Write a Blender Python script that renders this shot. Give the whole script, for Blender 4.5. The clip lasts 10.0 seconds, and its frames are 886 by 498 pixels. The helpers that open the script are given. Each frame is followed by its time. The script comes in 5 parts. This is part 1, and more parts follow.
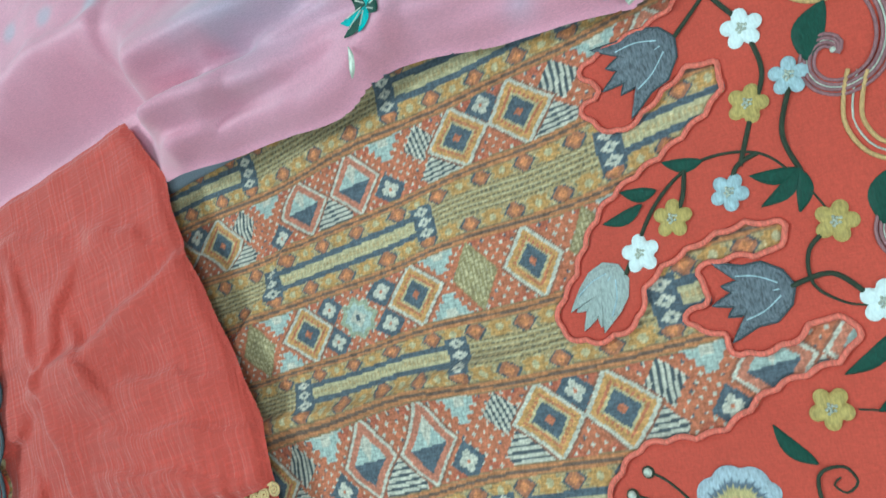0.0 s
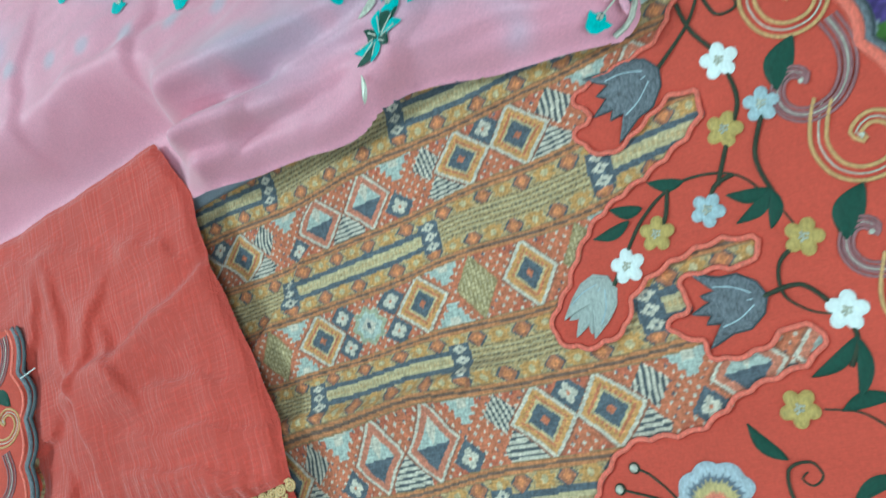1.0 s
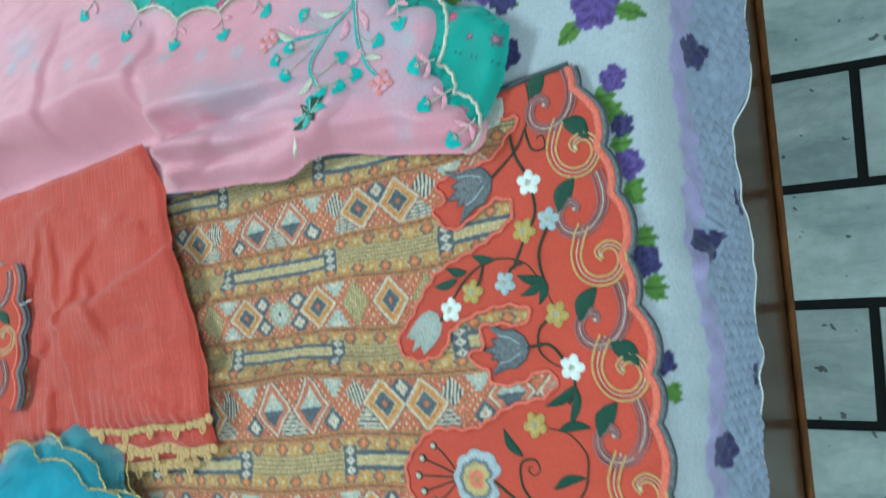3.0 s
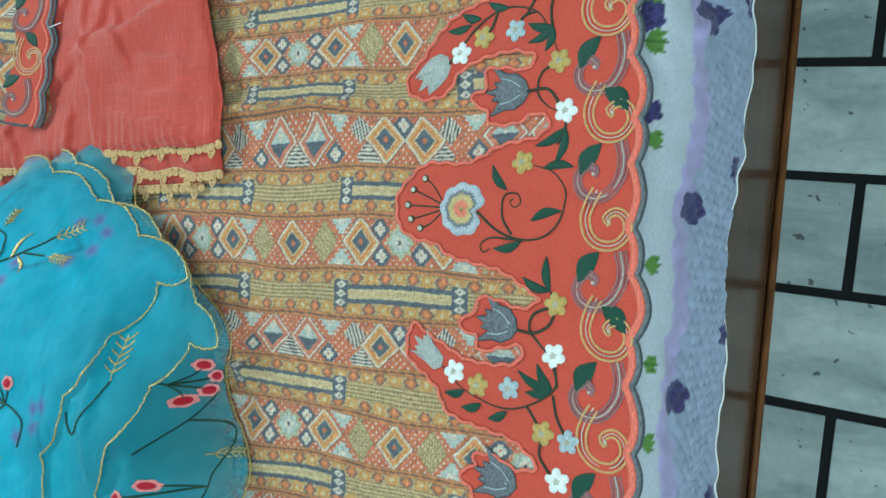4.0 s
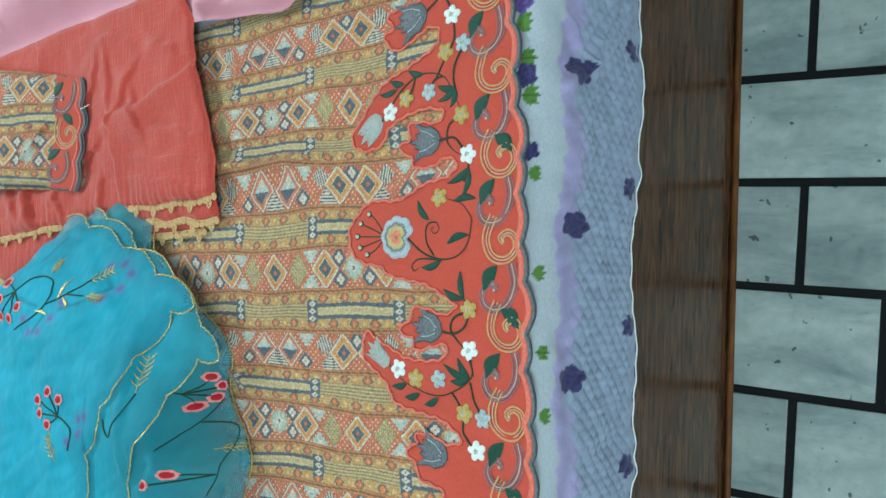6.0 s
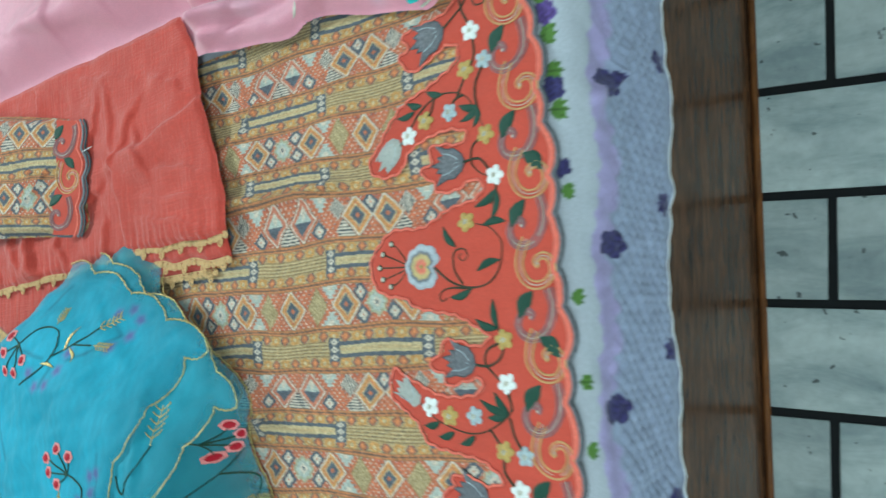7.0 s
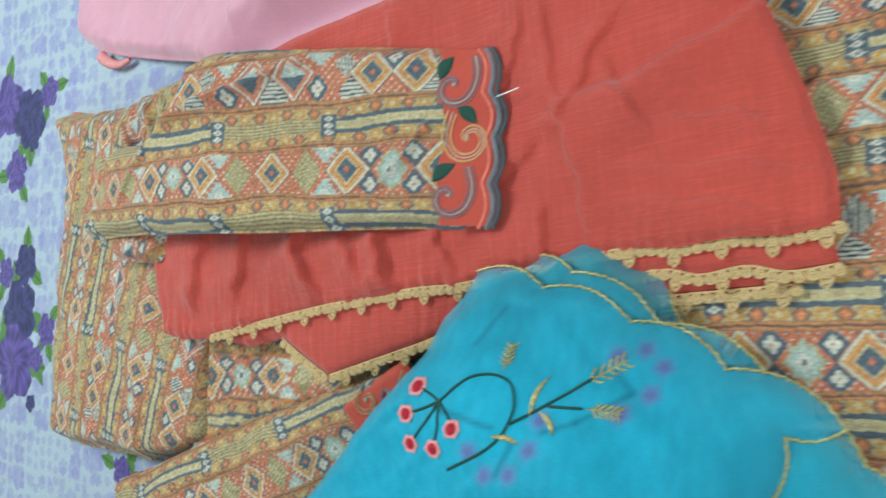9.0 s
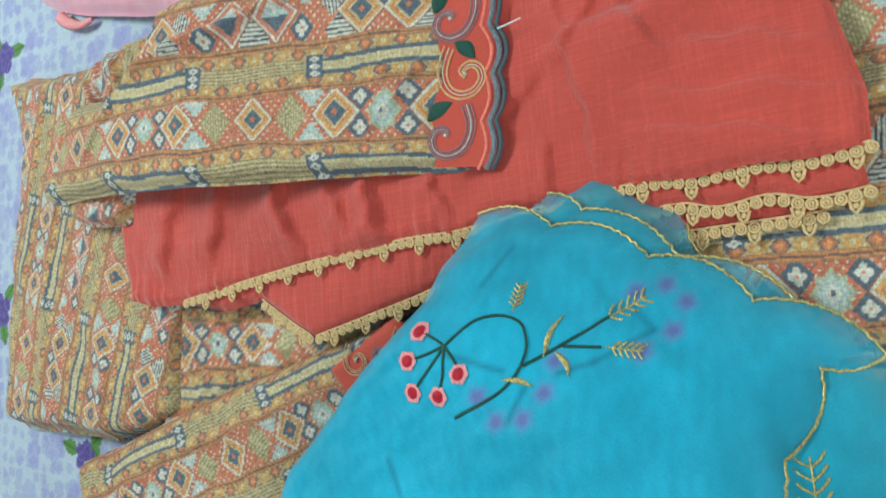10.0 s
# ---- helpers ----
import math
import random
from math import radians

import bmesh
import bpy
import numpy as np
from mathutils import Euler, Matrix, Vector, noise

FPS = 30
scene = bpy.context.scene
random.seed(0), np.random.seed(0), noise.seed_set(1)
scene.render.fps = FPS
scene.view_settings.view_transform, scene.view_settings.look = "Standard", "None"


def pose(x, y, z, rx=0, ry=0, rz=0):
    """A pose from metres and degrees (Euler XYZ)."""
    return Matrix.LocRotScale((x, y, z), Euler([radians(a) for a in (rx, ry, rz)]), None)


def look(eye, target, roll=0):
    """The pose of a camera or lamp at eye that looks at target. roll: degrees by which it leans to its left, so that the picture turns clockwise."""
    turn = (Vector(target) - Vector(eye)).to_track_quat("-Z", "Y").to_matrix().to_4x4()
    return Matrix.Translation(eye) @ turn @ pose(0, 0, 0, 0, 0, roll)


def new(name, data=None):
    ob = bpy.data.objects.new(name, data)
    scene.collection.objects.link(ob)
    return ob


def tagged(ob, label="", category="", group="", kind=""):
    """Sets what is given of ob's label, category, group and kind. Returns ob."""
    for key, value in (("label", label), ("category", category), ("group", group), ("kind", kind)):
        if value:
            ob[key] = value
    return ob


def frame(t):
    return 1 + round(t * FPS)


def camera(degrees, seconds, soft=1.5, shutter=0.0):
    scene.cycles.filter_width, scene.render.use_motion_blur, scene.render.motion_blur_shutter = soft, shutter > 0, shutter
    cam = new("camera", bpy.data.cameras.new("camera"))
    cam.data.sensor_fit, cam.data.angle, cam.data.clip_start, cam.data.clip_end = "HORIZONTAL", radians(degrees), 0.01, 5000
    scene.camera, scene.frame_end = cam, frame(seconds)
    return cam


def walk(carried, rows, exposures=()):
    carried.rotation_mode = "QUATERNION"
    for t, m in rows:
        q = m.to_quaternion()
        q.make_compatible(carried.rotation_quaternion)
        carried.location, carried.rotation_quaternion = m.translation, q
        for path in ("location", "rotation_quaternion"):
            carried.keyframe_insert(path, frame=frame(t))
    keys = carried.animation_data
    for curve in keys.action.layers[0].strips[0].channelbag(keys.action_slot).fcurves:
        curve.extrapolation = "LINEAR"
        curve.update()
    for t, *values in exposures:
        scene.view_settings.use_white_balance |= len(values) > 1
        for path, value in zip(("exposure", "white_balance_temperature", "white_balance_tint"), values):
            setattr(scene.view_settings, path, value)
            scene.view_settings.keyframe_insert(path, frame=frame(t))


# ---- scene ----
cam = camera(56.3, 10.0, shutter=0.5)
PATH = [
    (0, (0.180, 0.167, 1.178), (-0.826, 0.492, -0.521), -85.1),
    (0.5, (0.179, 0.143, 1.186), (-0.837, 0.526, -0.493), -82.2),
    (1, (0.206, 0.157, 1.207), (-0.825, 0.527, -0.467), -83.3),
    (1.5, (0.249, 0.177, 1.247), (-0.783, 0.536, -0.428), -82.1),
    (2, (0.303, 0.219, 1.287), (-0.739, 0.482, -0.4), -84.4),
    (2.2, (0.330, 0.241, 1.308), (-0.709, 0.481, -0.384), -84.6),
    (3.3, (0.406, 0.157, 1.339), (-0.643, 0.330, -0.355), -80.6),
    (3.5, (0.407, 0.123, 1.337), (-0.646, 0.239, -0.36), -80.6),
    (4, (0.426, 0.053, 1.366), (-0.619, 0.037, -0.34), -83.7),
    (4.5, (0.443, 0.094, 1.395), (-0.622, 0.062, -0.298), -84.5),
    (5, (0.506, 0.093, 1.413), (-0.599, 0.061, -0.254), -84.8),
    (6.5, (0.641, 0.056, 1.44), (-0.549, 0.124, -0.166), -85.6),
    (7, (0.572, 0.057, 1.413), (-0.608, 0.164, -0.198), -85.1),
    (7.5, (0.388, 0.113, 1.397), (-0.817, 0.193, -0.197), -87.0),
    (8, (0.197, 0.137, 1.395), (-0.986, 0.220, -0.216), -85.9),
    (8.5, (0.039, 0.111, 1.401), (-1.147, 0.189, -0.208), -85.8),
    (9, (-0.095, 0.071, 1.403), (-1.282, 0.176, -0.204), -84.5),
    (9.5, (-0.148, 0.047, 1.395), (-1.286, 0.172, -0.245), -84.1),
    (10, (-0.151, 0.015, 1.382), (-1.253, 0.152, -0.282), -83.4),
]
walk(cam, [(t, look(eye, target, roll)) for t, eye, target, roll in PATH],
     ((0.0, 0.0, 5900, 1), (1.5, 0.0, 5900, 1), (3.5, 0.0, 6250, 5), (5.0, 0.0, 6250, 5), (6.5, 0.0, 6500, 9), (10.0, 0.0, 6450, 10)))

# ---- world and lights ----
world = bpy.data.worlds.new("world")
scene.world = world
world.use_nodes = True
world.node_tree.nodes["Background"].inputs["Color"].default_value = (0.75, 0.88, 1.0, 1)
world.node_tree.nodes["Background"].inputs["Strength"].default_value = 0.3


def area_lamp(name, eye, target, sx, sy, watts, colour):
    data = bpy.data.lights.new(name, "AREA")
    data.shape, data.size, data.size_y, data.energy, data.color = "RECTANGLE", sx, sy, watts, colour
    ob = new(name, data)
    ob.matrix_world = look(eye, target)
    return ob


area_lamp("unseen_ceiling_light", (-1.85, 0.85, 2.62), (-0.3, 0.15, 0.7), 0.9, 0.4, 42, (0.79, 1.0, 1.0))
# Added lamp with no known fixture; it brightens the floor tiles.
area_lamp("unseen_ceiling_light", (1.35, -0.75, 2.72), (0.9, -0.35, 0.0), 0.5, 1.4, 51, (0.79, 1.0, 1.02))
# Soft fill added from the north; no window is known there.
area_lamp("north_fill_light", (0.3, 3.0, 1.7), (0.2, 0.0, 0.6), 1.6, 1.4, 9, (0.78, 0.95, 1.02))


# ---- small tools ----
def srgb(r, g, b):
    return tuple((c / 255 / 12.92 if c < 10 else ((c / 255 + 0.055) / 1.055) ** 2.4) for c in (r, g, b))


def ramp01(x):
    x = np.clip(x, 0, 1)
    return x * x * (3 - 2 * x)


def waves(x, y, seed, size, turn=None, spread=3.2):
    """Smooth random relief of about unit height; turn and spread set the main direction."""
    rng = np.random.RandomState(seed)
    out = 0 * x
    for i in range(9):
        a = rng.uniform(0, 6.3) if turn is None else turn + rng.uniform(-spread, spread)
        f = 6.28 / size * rng.uniform(0.6, 1.9)
        out = out + np.sin(f * (x * np.cos(a) + y * np.sin(a)) + rng.uniform(0, 6.3) + 0.8 * np.sin(f * 0.37 * (y - x) + i))
    return out / 4.0


def crease(x, y, ax, ay, bx, by, width, height):
    """A ridge along a segment, steeper on one side, that fades at its ends."""
    dx, dy = bx - ax, by - ay
    n = math.hypot(dx, dy)
    t = ((x - ax) * dx + (y - ay) * dy) / n / n
    d = ((x - ax) * dy - (y - ay) * dx) / n
    fade = ramp01((t + 0.15) / 0.3) * ramp01((1.15 - t) / 0.3)
    d = d + 0.25 * width * np.sin(t * 9)
    return height * fade * np.exp(-(d / np.where(d > 0, width, width * 0.5)) ** 2)


def fold(x, y, ax, ay, bx, by, width, height):
    """A soft fold along a segment: a long slope on one side, a sharp drop on the other."""
    dx, dy = bx - ax, by - ay
    n = math.hypot(dx, dy)
    t = ((x - ax) * dx + (y - ay) * dy) / n / n
    d = ((x - ax) * dy - (y - ay) * dx) / n + 0.35 * width * np.sin(t * 5 + 40 * ax) + 0.2 * width * np.sin(t * 13)
    fade = ramp01((t + 0.35) / 0.6) * ramp01((1.35 - t) / 0.6)
    return height * fade * np.where(d > 0, np.exp(-d / (3.2 * width)) * (1 - 0.25 * np.exp(-d / (0.4 * width))), 0.75 * np.exp(-(d / (0.55 * width)) ** 2))


def spline(points, step=0.003, closed=False):
    """A smooth line through the points."""
    p = np.array(points, float)
    n = len(p)
    out = []
    for i in range(n if closed else n - 1):
        a, b, c, d = (p[(i + j) % n] if closed else p[min(max(i + j, 0), n - 1)] for j in (-1, 0, 1, 2))
        k = max(2, int(np.linalg.norm(c - b) / step))
        t = np.linspace(0, 1, k, endpoint=False)[:, None]
        out.append(0.5 * (2 * b + (c - a) * t + (2 * a - 5 * b + 4 * c - d) * t ** 2 + (3 * b - a - 3 * c + d) * t ** 3))
    if not closed:
        out.append(p[-1:])
    return np.concatenate(out)


def scalloped(points, lobe, depth, side=1, step=0.002):
    """The line with round lobes of that length, bulging to one side."""
    p = spline(points, step)
    s = np.concatenate([[0], np.cumsum(np.linalg.norm(np.diff(p, axis=0), axis=1))])
    g = np.gradient(p, axis=0)
    n = np.stack([-g[:, 1], g[:, 0]], 1) / (np.linalg.norm(g, axis=1)[:, None] + 1e-9)
    m = max(1, round(s[-1] / lobe))
    return p + side * depth * np.abs(np.sin(np.pi * s / s[-1] * m))[:, None] * n


def arcs(cusps, bulge, step=0.003):
    """Round arcs from cusp to cusp."""
    out = []
    for (ax, ay), (bx, by) in zip(cusps, cusps[1:]):
        n = math.hypot(bx - ax, by - ay)
        k = max(3, int(n / step))
        for i in range(k):
            t = i / k
            h = bulge * n * math.sin(math.pi * t) ** 0.8
            out.append((ax + (bx - ax) * t - (by - ay) / n * h, ay + (by - ay) * t + (bx - ax) / n * h))
    out.append(cusps[-1])
    return np.array(out)


def edge_distance(x, y, poly):
    """Distance to the outline (inside positive) and the nearest place on it."""
    best = np.full(x.shape, 1e9)
    nx, ny = x.copy(), y.copy()
    inside = np.zeros(x.shape, bool)
    p = np.array(poly, float)
    q = np.roll(p, -1, axis=0)
    for (ax, ay), (bx, by) in zip(p, q):
        dx, dy = bx - ax, by - ay
        t = np.clip(((x - ax) * dx + (y - ay) * dy) / (dx * dx + dy * dy + 1e-12), 0, 1)
        cx, cy = ax + t * dx, ay + t * dy
        d = (x - cx) ** 2 + (y - cy) ** 2
        near = d < best
        best, nx, ny = np.where(near, d, best), np.where(near, cx, nx), np.where(near, cy, ny)
        if ay != by:
            inside ^= ((ay > y) != (by > y)) & (x < dx * (y - ay) / dy + ax)
    return np.where(inside, 1, -1) * np.sqrt(best), nx, ny


def link(name, mesh, parent, material, label=""):
    mesh.materials.append(material)
    mesh.polygons.foreach_set("use_smooth", np.ones(len(mesh.polygons), bool))
    ob = new(name, mesh)
    if parent is not None:
        ob.parent = parent
        base = parent
        while base.parent is not None:
            base = base.parent
        if base.type == "EMPTY" and parent is base:
            ob.matrix_parent_inverse = Matrix.Translation(-base.location)
    return tagged(ob, label) if label else ob


def thing(name, at, label, category, group="", kind=""):
    ob = new(name)
    ob.location = at
    ob.empty_display_size = 0.05
    return tagged(ob, label, category, group, kind)


def colour_mesh(mesh, rgb):
    layer = mesh.color_attributes.new("Col", "FLOAT_COLOR", "POINT")
    data = np.ones((len(mesh.vertices), 4), np.float32)
    data[:, :np.shape(rgb)[1]] = rgb
    layer.data.foreach_set("color", data.ravel())


def quads(name, pos, faces):
    """A mesh from arrays of corners (n x 3) and quads (m x 4)."""
    mesh = bpy.data.meshes.new(name)
    mesh.vertices.add(len(pos))
    mesh.vertices.foreach_set("co", np.asarray(pos, np.float32).ravel())
    mesh.loops.add(4 * len(faces))
    mesh.loops.foreach_set("vertex_index", np.asarray(faces, np.int32).ravel())
    mesh.polygons.add(len(faces))
    mesh.polygons.foreach_set("loop_start", np.arange(0, 4 * len(faces), 4, dtype=np.int32))
    mesh.update(calc_edges=True)
    return mesh


def cloth(name, poly, step, height, material, parent, label="", colours=None):
    """A sheet of cloth cut along an outline and laid on a relief height(x, y, d), d being the way to its edge."""
    p = np.array(poly)
    (x0, y0), (x1, y1) = p.min(0), p.max(0)
    xs, ys = np.arange(x0 - step, x1 + 2 * step, step), np.arange(y0 - step, y1 + 2 * step, step)
    gx, gy = np.meshgrid(xs, ys, indexing="ij")
    d, nx, ny = edge_distance(gx.ravel(), gy.ravel(), p)
    x, y = gx.ravel().copy(), gy.ravel().copy()
    keep = d > -0.8 * step
    rim = keep & (d < 0.25 * step)
    x[rim], y[rim] = nx[rim], ny[rim]
    index = np.full(len(x), -1)
    index[keep] = np.arange(keep.sum())
    i = index.reshape(gx.shape)
    f = np.stack([i[:-1, :-1], i[1:, :-1], i[1:, 1:], i[:-1, 1:]], -1).reshape(-1, 4)
    f = f[(f >= 0).all(1)]
    x, y, d = x[keep], y[keep], np.maximum(d[keep], 0)
    mesh = quads(name, np.stack([x, y, height(x, y, d)], 1), f)
    if colours is not None:
        colour_mesh(mesh, colours(x, y, d))
    return link(name, mesh, parent, material, label)


class Shape:
    """Gathers corners and faces of one mesh."""

    def __init__(self):
        self.v, self.f, self.c = [], [], []

    def add(self, v, f, c=None):
        n = len(self.v)
        self.v += [tuple(map(float, p)) for p in v]
        self.f += [tuple(n + int(i) for i in q) for q in f]
        if c is not None:
            self.c += [tuple(k) for k in c]

    def tube(self, line, r, height, flat=0.7, sides=6, lift=0.0, closed=False, taper=False):
        p = np.array(line, float)
        n = len(p)
        g = np.roll(p, -1, 0) - np.roll(p, 1, 0) if closed else np.gradient(p, axis=0)
        g = g / (np.linalg.norm(g, axis=1)[:, None] + 1e-9)
        side = np.stack([-g[:, 1], g[:, 0]], 1)
        z = height(p[:, 0], p[:, 1]) + lift
        w = r * (np.linspace(1, 0.35, n) if taper else np.ones(n))
        v, f = [], []
        for i in range(n):
            for k in range(sides):
                a = 2 * math.pi * k / sides
                v.append((p[i, 0] + side[i, 0] * w[i] * math.cos(a), p[i, 1] + side[i, 1] * w[i] * math.cos(a), z[i] + w[i] * flat * math.sin(a)))
        for i in range(n if closed else n - 1):
            for k in range(sides):
                j = (i + 1) % n
                f.append((i * sides + k, j * sides + k, j * sides + (k + 1) % sides, i * sides + (k + 1) % sides))
        self.add(v, f)

    def dome(self, cx, cy, outline, height, thick, colours=None, rings=4, centre=(0, 0), lift=0.0005):
        """A raised patch: the outline (from the middle) filled in rings, domed."""
        o = np.array(outline)
        n = len(o)
        c = np.array(centre)
        v, col = [], []
        for k in range(rings + 1):
            t = 1 - k / rings * 0.97
            q = c + (o - c) * t
            x, y = cx + q[:, 0], cy + q[:, 1]
            z = height(x, y) + lift + thick * math.sqrt(max(0, 1 - t ** 3))
            v += list(zip(x, y, z))
            if colours is not None:
                col += [colours(t, i / n) for i in range(n)]
        f = [(k * n + i, k * n + (i + 1) % n, (k + 1) * n + (i + 1) % n, (k + 1) * n + i) for k in range(rings) for i in range(n)]
        f.append(tuple(rings * n + i for i in range(n)))
        self.add(v, f, col if colours is not None else None)

    def box(self, x0, y0, z0, x1, y1, z1):
        v = [(x, y, z) for z in (z0, z1) for y in (y0, y1) for x in (x0, x1)]
        self.add(v, [(0, 2, 3, 1), (4, 5, 7, 6), (0, 1, 5, 4), (2, 6, 7, 3), (0, 4, 6, 2), (1, 3, 7, 5)])

    def part(self, name, material, parent, label="", flat=False):
        mesh = bpy.data.meshes.new(name)
        mesh.from_pydata(self.v, [], self.f)
        if self.c:
            colour_mesh(mesh, np.array(self.c))
        ob = link(name, mesh, parent, material, label)
        if flat:
            mesh.polygons.foreach_set("use_smooth", np.zeros(len(mesh.polygons), bool))
        return ob


# ---- materials ----
def material(name, rough=0.85, metal=0.0, sheen=0.0):
    m = bpy.data.materials.new(name)
    m.use_nodes = True
    b = m.node_tree.nodes["Principled BSDF"]
    b.inputs["Roughness"].default_value, b.inputs["Metallic"].default_value = rough, metal
    b.inputs["Sheen Weight"].default_value = sheen
    b.inputs["Specular IOR Level"].default_value = 0.3
    return m, m.node_tree, b


def node(tree, kind, inputs=(), **settings):
    n = tree.nodes.new(kind)
    for k, v in settings.items():
        if k == "operation":
            n.operation = v
        elif k == "blend_type":
            n.blend_type = v
        elif k == "attribute_name":
            n.attribute_name = v
        elif k == "bands_direction":
            n.bands_direction = v
        elif k == "data_type":
            n.data_type = v
    for k, v in dict(inputs).items():
        n.inputs[k].default_value = v
    return n


def mul(tree, a, b, factor=1.0):
    n = tree.nodes.new("ShaderNodeMix")
    n.data_type, n.blend_type = "RGBA", "MULTIPLY"
    n.inputs["Factor"].default_value = factor
    tree.links.new(a, n.inputs["A"])
    tree.links.new(b, n.inputs["B"])
    return n.outputs["Result"]


def tone(tree, coords, scale, low, high, detail=4.0, stretch=None):
    """Grey variation between low and high."""
    n = node(tree, "ShaderNodeTexNoise", {"Scale": scale, "Detail": detail, "Roughness": 0.6})
    if stretch:
        mp = node(tree, "ShaderNodeMapping", {"Scale": stretch})
        tree.links.new(coords, mp.inputs["Vector"])
        tree.links.new(mp.outputs["Vector"], n.inputs["Vector"])
    else:
        tree.links.new(coords, n.inputs["Vector"])
    r = node(tree, "ShaderNodeMapRange", {"From Min": 0.3, "From Max": 0.7, "To Min": low, "To Max": high})
    tree.links.new(n.outputs["Fac"], r.inputs["Value"])
    return r.outputs["Result"], n.outputs["Fac"]


def fabric(name, base=None, rough=0.85, sheen=0.25, weave=1100, depth=0.2, var=0.12, metal=0.0, speck=0.0):
    """Woven cloth in one colour or in the printed colours of its mesh."""
    m, t, b = material(name, rough, metal, sheen)
    tc = t.nodes.new("ShaderNodeTexCoord").outputs["Object"]
    if base is None:
        col = node(t, "ShaderNodeAttribute", attribute_name="Col").outputs["Color"]
    else:
        rgb = t.nodes.new("ShaderNodeRGB")
        rgb.outputs[0].default_value = (*base, 1)
        col = rgb.outputs[0]
    big, _ = tone(t, tc, 9, 1 - var, 1 + var * 0.4)
    col = mul(t, col, big)
    fine, grain = tone(t, tc, weave, 0.9 - speck, 1.06 + 0.6 * speck, 2, (1, 0.35, 1))
    col = mul(t, col, fine)
    fine2, grain2 = tone(t, tc, weave, 0.92 - speck, 1.05 + 0.6 * speck, 2, (0.3, 1.1, 1))
    col = mul(t, col, fine2)
    add = node(t, "ShaderNodeMath", operation="ADD")
    t.links.new(grain, add.inputs[0])
    t.links.new(grain2, add.inputs[1])
    height = add.outputs[0]
    bump = node(t, "ShaderNodeBump", {"Strength": depth, "Distance": 0.0012})
    t.links.new(height, bump.inputs["Height"])
    t.links.new(bump.outputs["Normal"], b.inputs["Normal"])
    t.links.new(col, b.inputs["Base Color"])
    return m


def thread(name, base, rough=0.6, metal=0.0, var=0.15):
    """Satin-stitch embroidery thread."""
    m, t, b = material(name, rough, metal, 0.1)
    tc = t.nodes.new("ShaderNodeTexCoord").outputs["Object"]
    if base is None:
        col = node(t, "ShaderNodeAttribute", attribute_name="Col").outputs["Color"]
    else:
        rgb = t.nodes.new("ShaderNodeRGB")
        rgb.outputs[0].default_value = (*base, 1)
        col = rgb.outputs[0]
    v, g = tone(t, tc, 900, 1 - 2 * var, 1 + var, 2, (1, 0.3, 1))
    col = mul(t, col, v)
    bump = node(t, "ShaderNodeBump", {"Strength": 0.5, "Distance": 0.0008})
    t.links.new(g, bump.inputs["Height"])
    t.links.new(bump.outputs["Normal"], b.inputs["Normal"])
    t.links.new(col, b.inputs["Base Color"])
    return m


def slubbed(name, base):
    """Crinkled cotton: uneven thicker yarns run both ways over a fine weave."""
    m, t, b = material(name, 0.8, 0.0, 0.3)
    tc = t.nodes.new("ShaderNodeTexCoord").outputs["Object"]
    rgb = t.nodes.new("ShaderNodeRGB")
    rgb.outputs[0].default_value = (*base, 1)
    big, _ = tone(t, tc, 8, 0.90, 1.05)
    col = mul(t, rgb.outputs[0], big)
    total = None
    for turn, scale in ((-7, 420), (83, 330)):
        mp = node(t, "ShaderNodeMapping", {"Rotation": (0, 0, radians(turn))})
        t.links.new(tc, mp.inputs["Vector"])
        mp2 = node(t, "ShaderNodeMapping", {"Scale": (0.045, 1, 1)})
        t.links.new(mp.outputs["Vector"], mp2.inputs["Vector"])
        w = node(t, "ShaderNodeTexNoise", {"Scale": scale, "Detail": 2.0, "Roughness": 0.5})
        t.links.new(mp2.outputs["Vector"], w.inputs["Vector"])
        yarn = node(t, "ShaderNodeMapRange", {"From Min": 0.46, "From Max": 0.68})
        t.links.new(w.outputs["Fac"], yarn.inputs["Value"])
        shade = node(t, "ShaderNodeMapRange", {"To Min": 0.97, "To Max": 1.08})
        t.links.new(yarn.outputs["Result"], shade.inputs["Value"])
        col = mul(t, col, shade.outputs["Result"])
        if total is None:
            total = yarn.outputs["Result"]
        else:
            add = node(t, "ShaderNodeMath", operation="ADD")
            t.links.new(total, add.inputs[0])
            t.links.new(yarn.outputs["Result"], add.inputs[1])
            total = add.outputs[0]
    fine, grain = tone(t, tc, 1000, 0.93, 1.05, 2)
    col = mul(t, col, fine)
    bump = node(t, "ShaderNodeBump", {"Strength": 0.45, "Distance": 0.0009})
    t.links.new(total, bump.inputs["Height"])
    t.links.new(bump.outputs["Normal"], b.inputs["Normal"])
    t.links.new(col, b.inputs["Base Color"])
    return m


PRINTED = fabric("printed_cotton", None, 0.9, 0.1, 620, 0.35, 0.1, speck=0.16)
CORAL_HEM = fabric("coral_hem_cotton", srgb(206, 80, 64), 0.85, 0.2, 1000, 0.25, 0.08)
CORAL = slubbed("coral_crinkle_cotton", srgb(201, 74, 62))
PINK = fabric("pink_silk", None, 0.5, 0.4, 1200, 0.1, 0.08)
TEAL = fabric("teal_printed_silk", None, 0.6, 0.2, 1200, 0.15, 0.12)
SHEER = fabric("turquoise_organza", None, 0.68, 0.1, 1300, 0.12, 0.1)
sheerness = node(SHEER.node_tree, "ShaderNodeAttribute", attribute_name="Col")
SHEER.node_tree.links.new(sheerness.outputs["Alpha"], SHEER.node_tree.nodes["Principled BSDF"].inputs["Alpha"])
